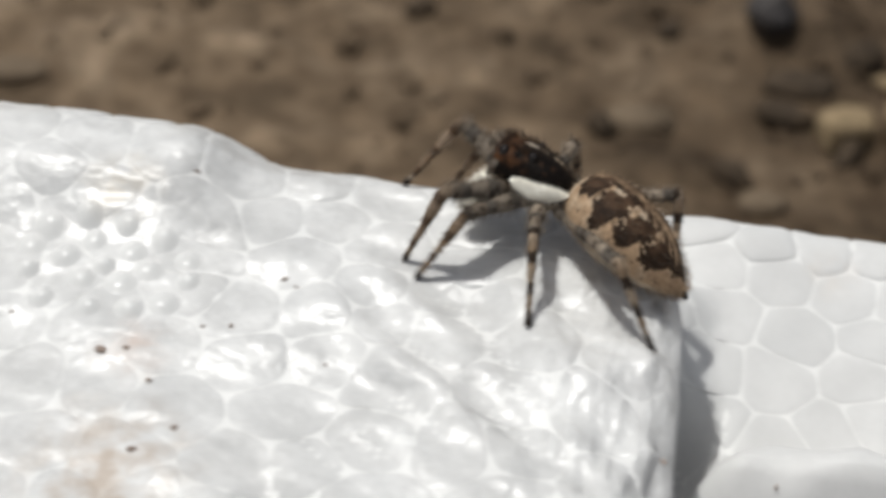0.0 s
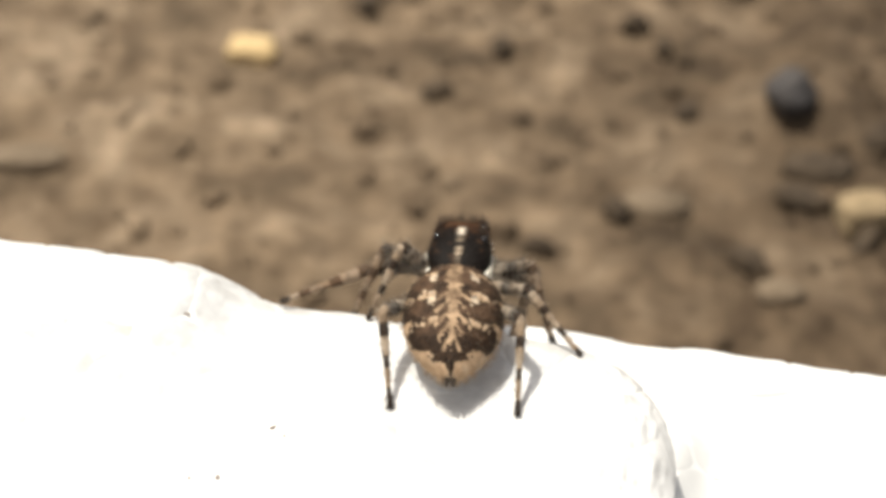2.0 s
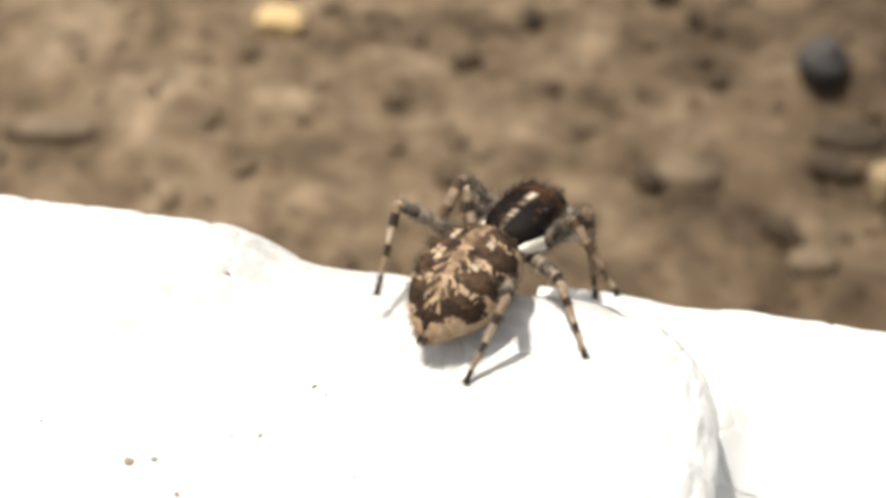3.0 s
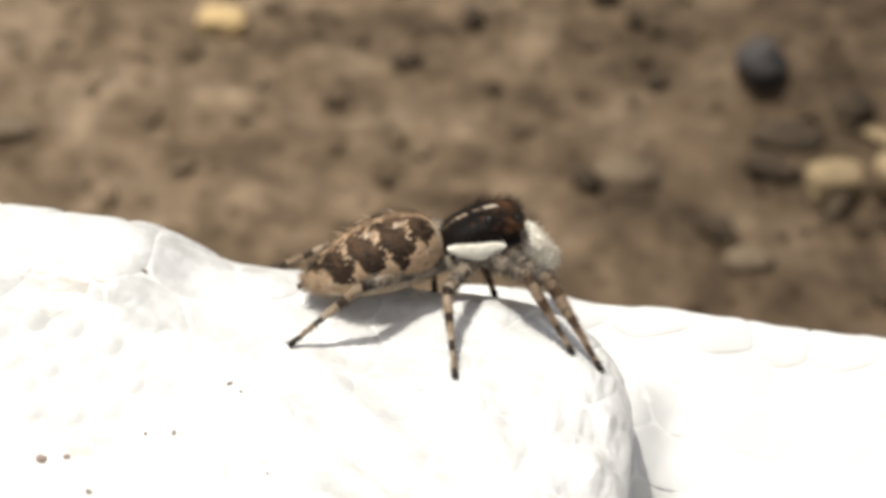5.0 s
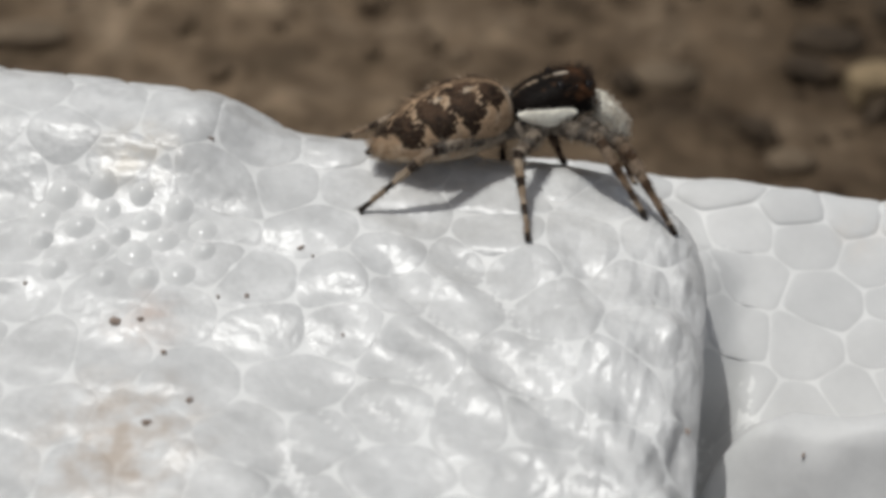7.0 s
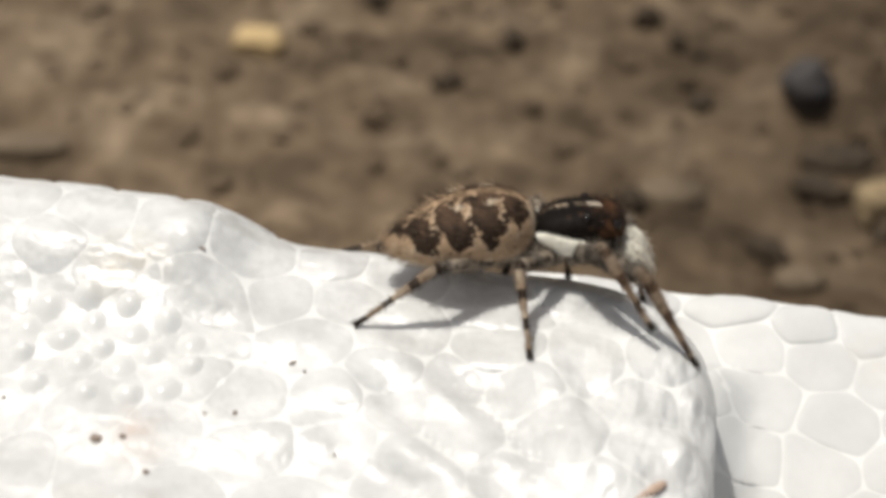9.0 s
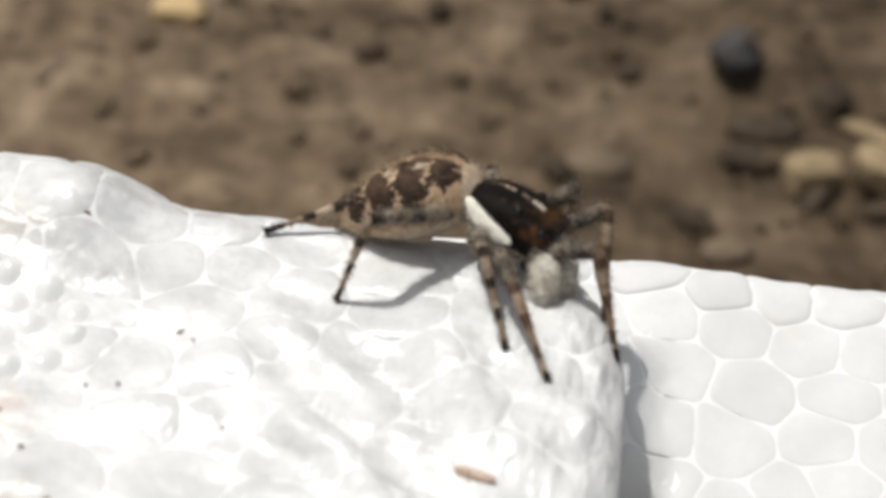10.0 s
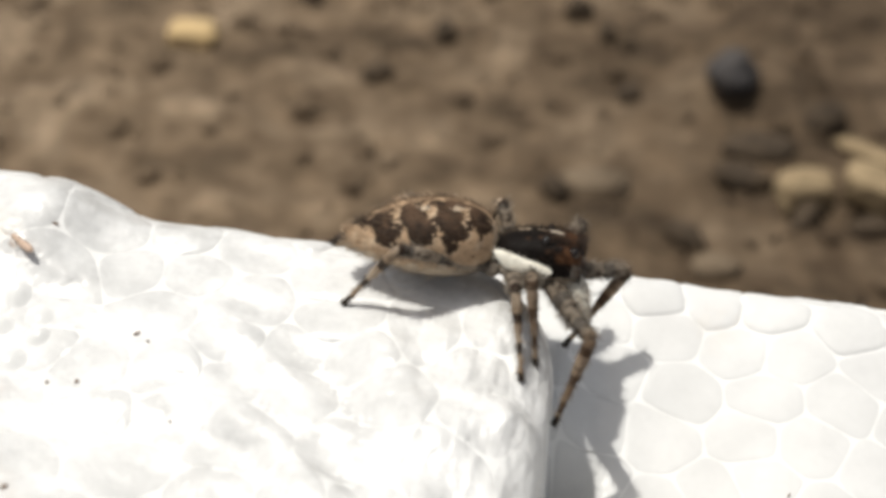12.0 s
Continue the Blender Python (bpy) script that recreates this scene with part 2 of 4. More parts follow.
rock("pebble", DARK_STONE, 7.8, 81.3, (2.6, 2.6, 2.4), 1, "round dark grey pebble on the dry soil", sink=0.12)
rock("wood_chip", WOOD_CHIP, -48.2, 80.6, (2.5, 2.0, 0.9), 2, "pale yellow squarish wood chip on the soil", "wood chip", 0.15, 0.75, 8)
rock("stone", TAN_STONE, 15.4, 66.3, (2.6, 1.9, 1.7), 3, "light tan angular stone lying on the soil", sink=0.04, box=0.8, turn=20)
rock("stone", TAN_STONE, 21.4, 66.6, (2.7, 1.9, 1.7), 4, "pale tan stone beside a similar one", sink=0.04, box=0.8, turn=-25)
rock("stone", TAN_STONE, 21.2, 73.6, (3.4, 0.9, 0.7), 5, "long flat tan stone sliver", sink=0.2, box=0.3, turn=-28)
rock("stone", TAN_STONE, 1.0, 104.0, (2.2, 1.6, 1.2), 6, "small light tan stone on soil", sink=0.25, box=0.4)
rock("stone", GREY_STONE, 7.7, 53.3, (2.1, 1.4, 0.9), 7, "small yellowish stone low in the soil", sink=0.4, box=0.2)
rock("stone", GREY_STONE, -64.5, 59.4, (4.0, 1.7, 1.0), 8, "flat grey-brown stone slab in soil", sink=0.35, box=0.4, turn=10)
rock("stone", GREY_STONE, -3.7, 64.6, (3.3, 1.9, 1.1), 9, "flat grey-brown stone beside a hole", sink=0.3, box=0.4, turn=8)

# near-black lumps stand in for the shade in holes and before stones
SOIL_SHADE = stone_material("soil_shade", (0.026, 0.018, 0.011), (0.085, 0.060, 0.038), 420)
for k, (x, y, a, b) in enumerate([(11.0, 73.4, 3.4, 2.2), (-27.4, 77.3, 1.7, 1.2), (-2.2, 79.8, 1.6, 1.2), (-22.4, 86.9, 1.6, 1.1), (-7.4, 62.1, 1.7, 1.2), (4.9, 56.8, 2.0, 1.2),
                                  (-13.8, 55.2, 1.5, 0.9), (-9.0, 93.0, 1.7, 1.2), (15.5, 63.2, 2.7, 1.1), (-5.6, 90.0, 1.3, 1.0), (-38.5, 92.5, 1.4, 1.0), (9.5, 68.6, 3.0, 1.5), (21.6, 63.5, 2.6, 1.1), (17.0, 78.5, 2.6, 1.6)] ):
    rock("shade_lump", SOIL_SHADE, x, y, (a, b, 1.3), 20 + k, "dark brown lump standing in for shade in the soil", "soil clod", 0.25, 0.0, k * 31.0, "dark clods in the soil")


def build_crumbs():
    """Loose crumbs of soil, too many to count."""
    rs = np.random.RandomState(5)
    verts, faces = [], []
    base = [(0, 0, 1), (0.9, 0, 0.3), (0.28, 0.86, 0.3), (-0.73, 0.53, 0.3), (-0.73, -0.53, 0.3), (0.28, -0.86, 0.3), (0, 0, -0.6)]
    tri = [(0, 1, 2), (0, 2, 3), (0, 3, 4), (0, 4, 5), (0, 5, 1), (6, 2, 1), (6, 3, 2), (6, 4, 3), (6, 5, 4), (6, 1, 5)]
    n = 950
    x, y = rs.uniform(-105, 45, n), rs.uniform(40, 125, n)
    z = ground_height(x, y) - 0.6
    s = 0.3 + 1.3 * rs.rand(n) ** 3.5
    for i in range(n):
        a, k = rs.rand() * 6.28, len(verts)
        for p in base:
            q = [p[0] * rs.uniform(0.7, 1.3), p[1] * rs.uniform(0.7, 1.3), p[2] * rs.uniform(0.6, 1.1)]
            verts.append(((x[i] + s[i] * (q[0] * math.cos(a) - q[1] * math.sin(a))) * MM, (y[i] + s[i] * (q[0] * math.sin(a) + q[1] * math.cos(a))) * MM, (z[i] + s[i] * q[2] * 0.7) * MM))
        faces += [tuple(k + j for j in t) for t in tri]
    tagged(mesh_object("soil_crumbs", verts, faces, SOIL), "loose crumbs of dry brown soil", "soil", kind="stuff")


build_crumbs()

# ---- the foam block: upper step, lower step and front lip, in moulded beads ----
R_TOP, R_PLAN = 2.5, 6.2


def foam_lift(x, y):
    """The raised lip along the back edge, and a slight fall to the front."""
    z = 1.75 * smoothstep((-18.4 - x) / 4.2) * smoothstep((y + 8.5) / 4.0) - 0.55 * smoothstep((-y - 7) / 8)
    z += 0.11 * math.sin(x * 0.55 + 0.4 * y) * smoothstep((-y - 2) / 4)
    # wrinkles: drawn out folds towards the front, small dents all over
    p, q = 0.80 * x - 0.60 * y, 0.60 * x + 0.80 * y
    fold = smoothstep((-y - 4.5) / 4) * smoothstep((x + 17) / 5)
    z += (0.13 + 0.95 * fold) * noise.noise(Vector((p * 0.16, q * 0.52, 3.0)))
    return z + 0.14 * noise.noise(Vector((x * 0.5, y * 0.62, 8.0)))


def rolled(u, v, dx, dy, r, rp):
    """Wraps the plane's overhang round an edge of radius r: new x, y and the drop."""
    d = math.hypot(dx, dy)
    over = d - (rp - r)
    if over <= 0 or d == 0:
        return u, v, 0.0
    th = min(over / r, math.pi / 2)
    outward = (rp - r) + r * math.sin(th)
    drop = r * (1 - math.cos(th)) + max(over - r * math.pi / 2, 0)
    return u - dx + dx / d * outward, v - dy + dy / d * outward, drop


def upper_point(u, v):
    x, y, drop = rolled(u, v, max(u + R_PLAN, 0), max(v + R_PLAN, 0), R_TOP, R_PLAN)
    return Vector((x + 0.03 * max(-y - 4, 0) * smoothstep((u + 12) / 6), y, foam_lift(x, y) - drop))


def lower_point(u, v):
    ye, r = 3.9, 1.7
    over = max(v - (ye - r), 0)
    th = min(over / r, math.pi / 2)
    y = min(v, ye - r) + r * math.sin(th)
    z = -4.95 + 0.44 * y - r * (1 - math.cos(th)) - max(over - r * math.pi / 2, 0)
    z += 0.07 * noise.noise(Vector((u * 0.6, v * 0.6, 5.0))) + 0.12 * math.sin(u * 0.7)
    # a gutter along the end wall
    z -= 3.0 * smoothstep((2.6 - u) / 1.7) * smoothstep((-v - 4.6) / 2.4)
    # the beads ride up against the wall farther back
    z += 1.6 * smoothstep((2.0 - u) / 2.4) * smoothstep((v + 5.9) / 1.5) * smoothstep((0.6 - v) / 2.5)
    return Vector((u, y, z - (0.012 * max(u - 6, 0) ** 1.5 if v < ye else 0)))


def lip_point(u, v):
    xl, yb, r, rp = 0.3, -7.6, 1.9, 6.0
    dx, dy = -max(xl + rp - u, 0), max(v - (yb - rp), 0)
    x, y, drop = rolled(u, v, dx, dy, r, rp)
    return Vector((x, y, -5.2 - drop - 1.2 * max(-9.4 - y, 0) + 0.1 * math.sin(x) + 0.50 * noise.noise(Vector((x * 0.40, y * 0.5, 2.0))) + 0.24 * noise.noise(Vector((x * 1.1, y * 1.3, 6.0)))))


def normal_of(f, u, v):
    e = 0.06
    n = (f(u + e, v) - f(u - e, v)).cross(f(u, v + e) - f(u, v - e))
    return n.normalized() if n.length > 1e-9 else Vector((0, 0, 1))


def foam_body(name, f, us, vs, parent, label, mat=FOAM):
    verts = []
    for u in us:
        for v in vs:
            p = f(u, v) - normal_of(f, u, v) * 0.012
            verts.append(at_mm(p.x, p.y, max(p.z, -TOP)))
    return mesh_object(name, verts, grid_faces(len(us), len(vs)), mat, parent, label=label)


def clip_cell(poly, p, q):
    """The part of a polygon that lies nearer to p than to q."""
    mx, my, nx, ny = (p[0] + q[0]) / 2, (p[1] + q[1]) / 2, q[0] - p[0], q[1] - p[1]
    side = [(x - mx) * nx + (y - my) * ny for x, y in poly]
    res = []
    for i, a in enumerate(poly):
        b, sa, sb = poly[(i + 1) % len(poly)], side[i], side[(i + 1) % len(poly)]
        if sa <= 0:
            res.append(a)
        if sa * sb < 0:
            k = sa / (sa - sb)
            res.append((a[0] + k * (b[0] - a[0]), a[1] + k * (b[1] - a[1])))
    return res


def bead_cells(u0, u1, v0, v1, pitch, seed, stretch=1.0):
    """Packed bead outlines over a stretch of the plane."""
    rs = random.Random(seed)
    u0, u1 = u0 / stretch, u1 / stretch
    seeds, row, v = [], 0, v0
    while v < v1:
        u = u0 + (row % 2) * pitch * 0.5
        while u < u1:
            seeds.append((u + rs.uniform(-0.42, 0.42) * pitch, v + rs.uniform(-0.40, 0.40) * pitch))
            u += pitch
        v += pitch * 0.86
        row += 1
    for turn in range(2):
        cells, moved = [], []
        for p in seeds:
            poly = [(p[0] + 2.2 * pitch * math.cos(a * math.pi / 6), p[1] + 2.2 * pitch * math.sin(a * math.pi / 6)) for a in range(12)]
            for q in seeds:
                if q is not p and abs(q[0] - p[0]) < 3.0 * pitch and abs(q[1] - p[1]) < 3.0 * pitch:
                    poly = clip_cell(poly, p, q)
            if len(poly) > 2:
                cells.append(poly)
                cx, cy = sum(a[0] for a in poly) / len(poly), sum(a[1] for a in poly) / len(poly)
                moved.append((p[0] + 0.5 * (cx - p[0]), p[1] + 0.5 * (cy - p[1])))
        seeds = moved
    inside = lambda c: all(u0 - pitch < a < u1 + pitch and v0 - pitch < b < v1 + pitch for a, b in c)
    return [[(a * stretch, b) for a, b in c] for c in cells if inside(c)]


def round_cell(poly, gap, cut=0.20):
    """Pulls an outline in by a gap and rounds its corners."""
    cx, cy = sum(p[0] for p in poly) / len(poly), sum(p[1] for p in poly) / len(poly)
    size = sum(math.hypot(p[0] - cx, p[1] - cy) for p in poly) / len(poly)
    k = max(1 - gap / size, 0.3)
    poly = [(cx + (x - cx) * k, cy + (y - cy) * k) for x, y in poly]
    for share in (cut, 0.25):
        out = []
        for i, a in enumerate(poly):
            b = poly[(i + 1) % len(poly)]
            for k in (share, 1 - share):
                out.append((a[0] + (b[0] - a[0]) * k, a[1] + (b[1] - a[1]) * k))
        poly = out
    return (cx, cy), poly


def lay_beads(f, cells, parent, gap, proud, seed, mat, cut=0.20):
    rs = random.Random(seed)
    for poly in cells:
        (cx, cy), ring = round_cell(poly, gap * rs.uniform(0.3, 1.6), cut)
        n = len(ring)
        up = proud(cx, cy) * rs.uniform(0.6, 1.5)
        verts = [f(cx, cy) + normal_of(f, cx, cy) * up]
        for k, h in ((0.3, 0.98), (0.58, 0.90), (0.82, 0.70), (0.94, 0.48), (1.0, None)):
            for x, y in ring:
                u, v = cx + (x - cx) * k, cy + (y - cy) * k
                verts.append(f(u, v) + normal_of(f, u, v) * (0.002 + up * h if h is not None else -0.004))
        faces = [(0, 1 + j, 1 + (j + 1) % n) for j in range(n)]
        for r in range(4):
            a, b = 1 + r * n, 1 + (r + 1) * n
            faces += [(a + j, b + j, b + (j + 1) % n, a + (j + 1) % n) for j in range(n)]
        pts = [at_mm(*p) for p in verts]
        if all(p.z > 0.004 for p in pts):
            mesh_object("bead", pts, faces, mat, parent, origin=pts[0])


def spread(*parts):
    """Grid lines: stretches of (start, end, step)."""
    xs = []
    for a, b, s in parts:
        xs += list(np.arange(a, b - 1e-6, s))
    return xs + [parts[-1][1]]


foam = new("foam_block")
tagged(foam, "white expanded polystyrene foam block with rounded moulded edges", "foam block")
step_u = spread((-75, -42, 3.0), (-42, 4.0, 0.36), (4.0, 50, 4.0))
step_v = spread((-44, -28, 2.0), (-28, 3.0, 0.36), (3.0, 49, 4.0))
upper = foam_body("upper_step", upper_point, step_u, step_v, foam, "smooth glossy white foam skin, flattened beads")
lower = foam_body("lower_step", lower_point, spread((-9, 26, 0.36), (26, 40, 3.0)), spread((-44, -14, 3.0), (-14, 6.0, 0.36), (6.0, 48, 4.0)), foam, "sloping white foam of large round beads")
lip = foam_body("front_lip", lip_point, spread((-6, 14, 0.5), (14, 40, 3.0)), spread((-44, -22, 3.0), (-22, -4, 0.5)), foam, "low rounded white foam lip", SKIN)

# small pips moulded on the skin
PIPS = [(-25.4, -7.01), (-27.02, -7.68), (-23.68, -7.14), (-21.99, -7.49), (-27.52, -8.62), (-24.89, -8.04), (-23.11, -8.28), (-25.81, -9.01),
        (-24.05, -9.28), (-20.74, -8.26), (-22.18, -9.1), (-27.13, -9.95), (-24.76, -10.1), (-23.1, -10.04), (-20.38, -9.35), (-26.09, -11.28),
        (-20.99, -10.68), (-23.96, -11.45), (-22.29, -11.3)]


def build_pips():
    for k, (x, y) in enumerate(PIPS):
        c = upper_point(x, y)
        verts, n = [], 10
        r, h = 0.52 + 0.07 * math.sin(k * 2.1), 0.27 + 0.05 * math.cos(k * 1.7)
        for a, z in ((1.25, -0.12), (1.0, 0.14), (0.74, 0.54), (0.40, 0.88), (0.0, 1.0)):
            for j in range(n if a else 1):
                p = upper_point(x + r * a * math.cos(j * 2 * math.pi / n), y + r * a * math.sin(j * 2 * math.pi / n))
                verts.append(at_mm(p.x, p.y, p.z + h * z + 0.03))
        faces = [(i * n + j, i * n + (j + 1) % n, (i + 1) * n + (j + 1) % n, (i + 1) * n + j) for i in range(3) for j in range(n)]
        faces += [(3 * n + j, 3 * n + (j + 1) % n, 4 * n) for j in range(n)]
        mesh_object("pip", verts, faces, PIP, upper, origin=at_mm(*c))


build_pips()

# ---- dirt on the foam ----
SPECKS = [(-21.5, -4.1, 0.20, 0.07), (-16.5, -8.5, 0.20, 0.10), (-18.0, -11.3, 0.13, 0.11), (-22.7, -13.6, 0.30, 0.27), (-19.8, -18.3, 0.24, 0.18),
          (-18.6, -16.9, 0.17, 0.15), (-13.8, -12.5, 0.08, 0.07), (-20.3, -14.8, 0.15, 0.12), (-21.7, -13.4, 0.18, 0.13), (-23.3, -9.8, 0.12, 0.06),
          (-19.1, -11.6, 0.10, 0.08), (-0.25, -14.1, 0.17, 0.17), (-15.9, -8.9, 0.07, 0.07), (-27.0, -12.2, 0.12, 0.09)]


def speck(x, y, a, b, k, f=upper_point):
    bm = bmesh.new()
    bmesh.ops.create_icosphere(bm, subdivisions=2, radius=1.0)
    for q in bm.verts:
        q.co *= 1 + 0.45 * noise.noise(q.co * 1.6 + Vector((k * 5.1, 0, k)))
        q.co = Vector((q.co.x * a * 0.85, q.co.y * b * 0.85, q.co.z * 0.07)) * MM
    me = bpy.data.meshes.new("dirt_speck")
    bm.to_mesh(me)
    bm.free()
    me.materials.append(DIRT)
    ob = new("dirt_speck", me)
    p = f(x, y)
    ob.matrix_basis = Matrix.Translation(at_mm(p.x, p.y, p.z + 0.05)) @ pose(0, 0, 0, 0, 0, k * 47)
    tagged(ob, "tiny dark brown speck of dirt on white foam", "dirt speck", "dirt specks on the foam")


for k, (x, y, a, b) in enumerate(SPECKS):
    speck(x, y, a, b, k)
speck(10.2, -5.4, 0.14, 0.05, 32, lower_point)
speck(4.7, -10.4, 0.20, 0.07, 40, lip_point)


# ---- the jumping spider: forward is +x, the waist is the origin ----
def loft(sections, n, colour, cap=True):
    """A closed skin through cross-sections (x, half width, top, bottom, squareness), in millimetres; colour(x, y, z, a) gives the pigment."""
    verts, cols = [], []
    for x, w, t, b, sq in sections:
        for j in range(n):
            a = 2 * math.pi * j / n
            c, s = math.cos(a), math.sin(a)
            c, s = math.copysign(abs(c) ** sq, c), math.copysign(abs(s) ** sq, s)
            y = w * c
            z = (t + b) / 2 + (t - b) / 2 * s
            verts.append((x, y, z))
    m = len(sections)
    faces = grid_faces(m, n, True)
    if cap:
        for k, i in ((0, 0), (m - 1, (m - 1) * n)):
            x, w, t, b, sq = sections[k]
            verts.append((x, 0, (t + b) / 2))
            c = len(verts) - 1
            for j in range(n):
                tri = (i + j, i + (j + 1) % n, c)
                faces.append(tri if k else tri[::-1])
    cols = [colour(*p) for p in verts]
    return [(x * MM, y * MM, z * MM) for x, y, z in verts], faces, cols


def resample(keys, count):
    """Cross-sections between the given ones, smoothly."""
    ks = np.array(keys, float)
    t = np.linspace(0, len(ks) - 1, count)
    out = []
    for q in t:
        i = min(int(q), len(ks) - 2)
        f = q - i
        p0, p1, p2, p3 = ks[max(i - 1, 0)], ks[i], ks[i + 1], ks[min(i + 2, len(ks) - 1)]
        v = 0.5 * ((2 * p1) + (p2 - p0) * f + (2 * p0 - 5 * p1 + 4 * p2 - p3) * f * f + (3 * p1 - p0 - 3 * p2 + p3) * f ** 3)
        v[1] = max(v[1], 0.02)
        out.append(tuple(v))
    return out


def blend(a, b, k):
    k = min(max(k, 0.0), 1.0)
    return tuple(p * (1 - k) + q * k for p, q in zip(a, b))


BLACK, DARK, BROWN = (0.007, 0.005, 0.004), (0.020, 0.011, 0.006), (0.056, 0.030, 0.016)
TAN, PALE, GREY, WHITE = (0.40, 0.275, 0.172), (0.53, 0.42, 0.305), (0.19, 0.17, 0.145), (0.74, 0.70, 0.62)


def jitter(x, y, z, s):
    return noise.noise(Vector((x * s, y * s, z * s)))


CEPH_KEYS = [(-0.25, 0.35, 0.02, -0.55, 0.9), (0.0, 0.75, 0.32, -0.85, 0.85), (0.55, 1.18, 0.68, -1.0, 0.75), (1.3, 1.38, 0.92, -1.05, 0.72),
             (2.1, 1.36, 1.02, -1.0, 0.70), (2.8, 1.28, 1.02, -0.9, 0.66), (3.35, 1.18, 0.92, -0.75, 0.62), (3.65, 1.05, 0.72, -0.6, 0.66), (3.78, 0.8, 0.45, -0.4, 0.8)]


def ceph_colour(x, y, z):
    n = jitter(x, y, z, 3.0)
    if z < -0.52 + 0.1 * n:
        return blend(GREY, PALE, 0.4 + 0.8 * n)
    c = BLACK
    if x > 2.2 and z > 0.15:
        c = blend(BLACK, (0.085, 0.038, 0.017), (x - 2.4) * 0.9 + 0.9 * n)
    if abs(y) < 0.05 + 0.04 * n and -0.1 < x < 2.3 and z > 0.2:
        c = blend(c, PALE, (0.7 if 0.9 < x < 1.4 else 0.10) + n)
    if ((x - 2.5) / 0.27) ** 2 + (y / 0.085) ** 2 < 1 + n:
        c = blend(PALE, WHITE, 0.3 + n)
    if x > 3.45 and z < 0.1:
        c = blend(GREY, BROWN, 0.4 + n)
    if n > 0.40 and z > 0.3:
        c = blend(c, BROWN, 0.6)
    return c


ABD_KEYS = [(0.12, 0.3, 0.2, -0.45, 1), (-0.25, 1.05, 0.95, -0.86, 0.95), (-0.9, 1.65, 1.45, -1.25, 0.95), (-1.8, 1.98, 1.62, -1.47, 0.95), (-2.8, 2.08, 1.55, -1.55, 0.95),
            (-3.8, 1.95, 1.3, -1.45, 0.95), (-4.7, 1.58, 0.88, -1.31, 0.98), (-5.4, 1.08, 0.4, -1.13, 1), (-5.85, 0.62, 0.02, -0.95, 1), (-6.15, 0.25, -0.28, -0.7, 1)]


def abd_shape(x):
    """Half width, top and bottom of the abdomen at x."""
    for a, b in zip(ABD_KEYS, ABD_KEYS[1:]):
        if b[0] <= x <= a[0]:
            k = (a[0] - x) / (a[0] - b[0])
            return [p + (q - p) * k for p, q in zip(a[1:4], b[1:4])]
    return ABD_KEYS[0][1:4] if x > 0 else ABD_KEYS[-1][1:4]


def abd_colour(x, y, z):
    n, n2 = jitter(x, y, z, 2.2), jitter(x + 7, y, z, 6.0)
    s = -x / 6.15
    w, top, bottom = abd_shape(x)
    w *= 1.04
    # degrees down from the middle of the back
    ang = math.degrees(math.atan2(abs(y) / w, (2 * z - top - bottom) / (top - bottom)))
    flank = blend(TAN, PALE, 0.1 + 0.8 * n)
    if ang > 122 + 25 * n:
        flank = blend(PALE, GREY, 0.35 + 0.5 * n)
    elif ang > 70 and n2 > 0.46:
        flank = blend(flank, BROWN, 0.75)
    if s < 0.045 + 0.03 * n:
        return blend(PALE, TAN, 0.2 + n)
    # the dark leaf mark: round lobes with a notch between each two, and a thin tail
    q = (s * 4.5 + 0.1 + 0.2 * n2) % 1.0
    lobe = math.sin(math.pi * q) ** 0.6
    base = float(np.interp(s, (0.0, 0.06, 0.14, 0.30, 0.55, 0.80, 0.90, 0.95, 1.0), (10, 44, 64, 76, 78, 72, 54, 18, 12)))
    edge = base + (34 * (lobe - 0.62) if s < 0.93 else 0) + 15 * n + 10 * n2
    if ang > edge:
        return flank
    rel = ang / max(edge, 1.0)
    c = blend((0.075, 0.043, 0.025), DARK, 0.3 + 1.2 * n)
    if rel > 0.66 or s > 0.78:
        c = blend(DARK, BROWN, 0.15 + 0.9 * n2)
    # pale arcs in the lobes, paired white dots, a pale middle line, small chevrons that lean to the tail
    if abs(q - 0.22 - 0.15 * n) < 0.085 and 0.26 < rel < 0.56 + 0.3 * n2 and s < 0.72:
        c = blend(TAN, PALE, 0.1 + n2)
    if ((q - 0.46) / 0.17) ** 2 + ((ang - 25) / 5.0) ** 2 < 1 and 0.15 < s < 0.7:
        c = blend(PALE, GREY, 0.2 + n2)
    chev = ((s - ang * 0.0045) * 11.5) % 1.0
    if 0.45 < s < 0.88 and ang < 20 + 16 * n and chev < 0.32 + 0.4 * n2:
        c = blend(TAN, BROWN, 0.15 - n)
    if ang < 10 * (1.1 - 0.95 * s) + 6 * n2 and s < 0.86:
        c = blend(TAN, BROWN, 0.25 - n)
    return c


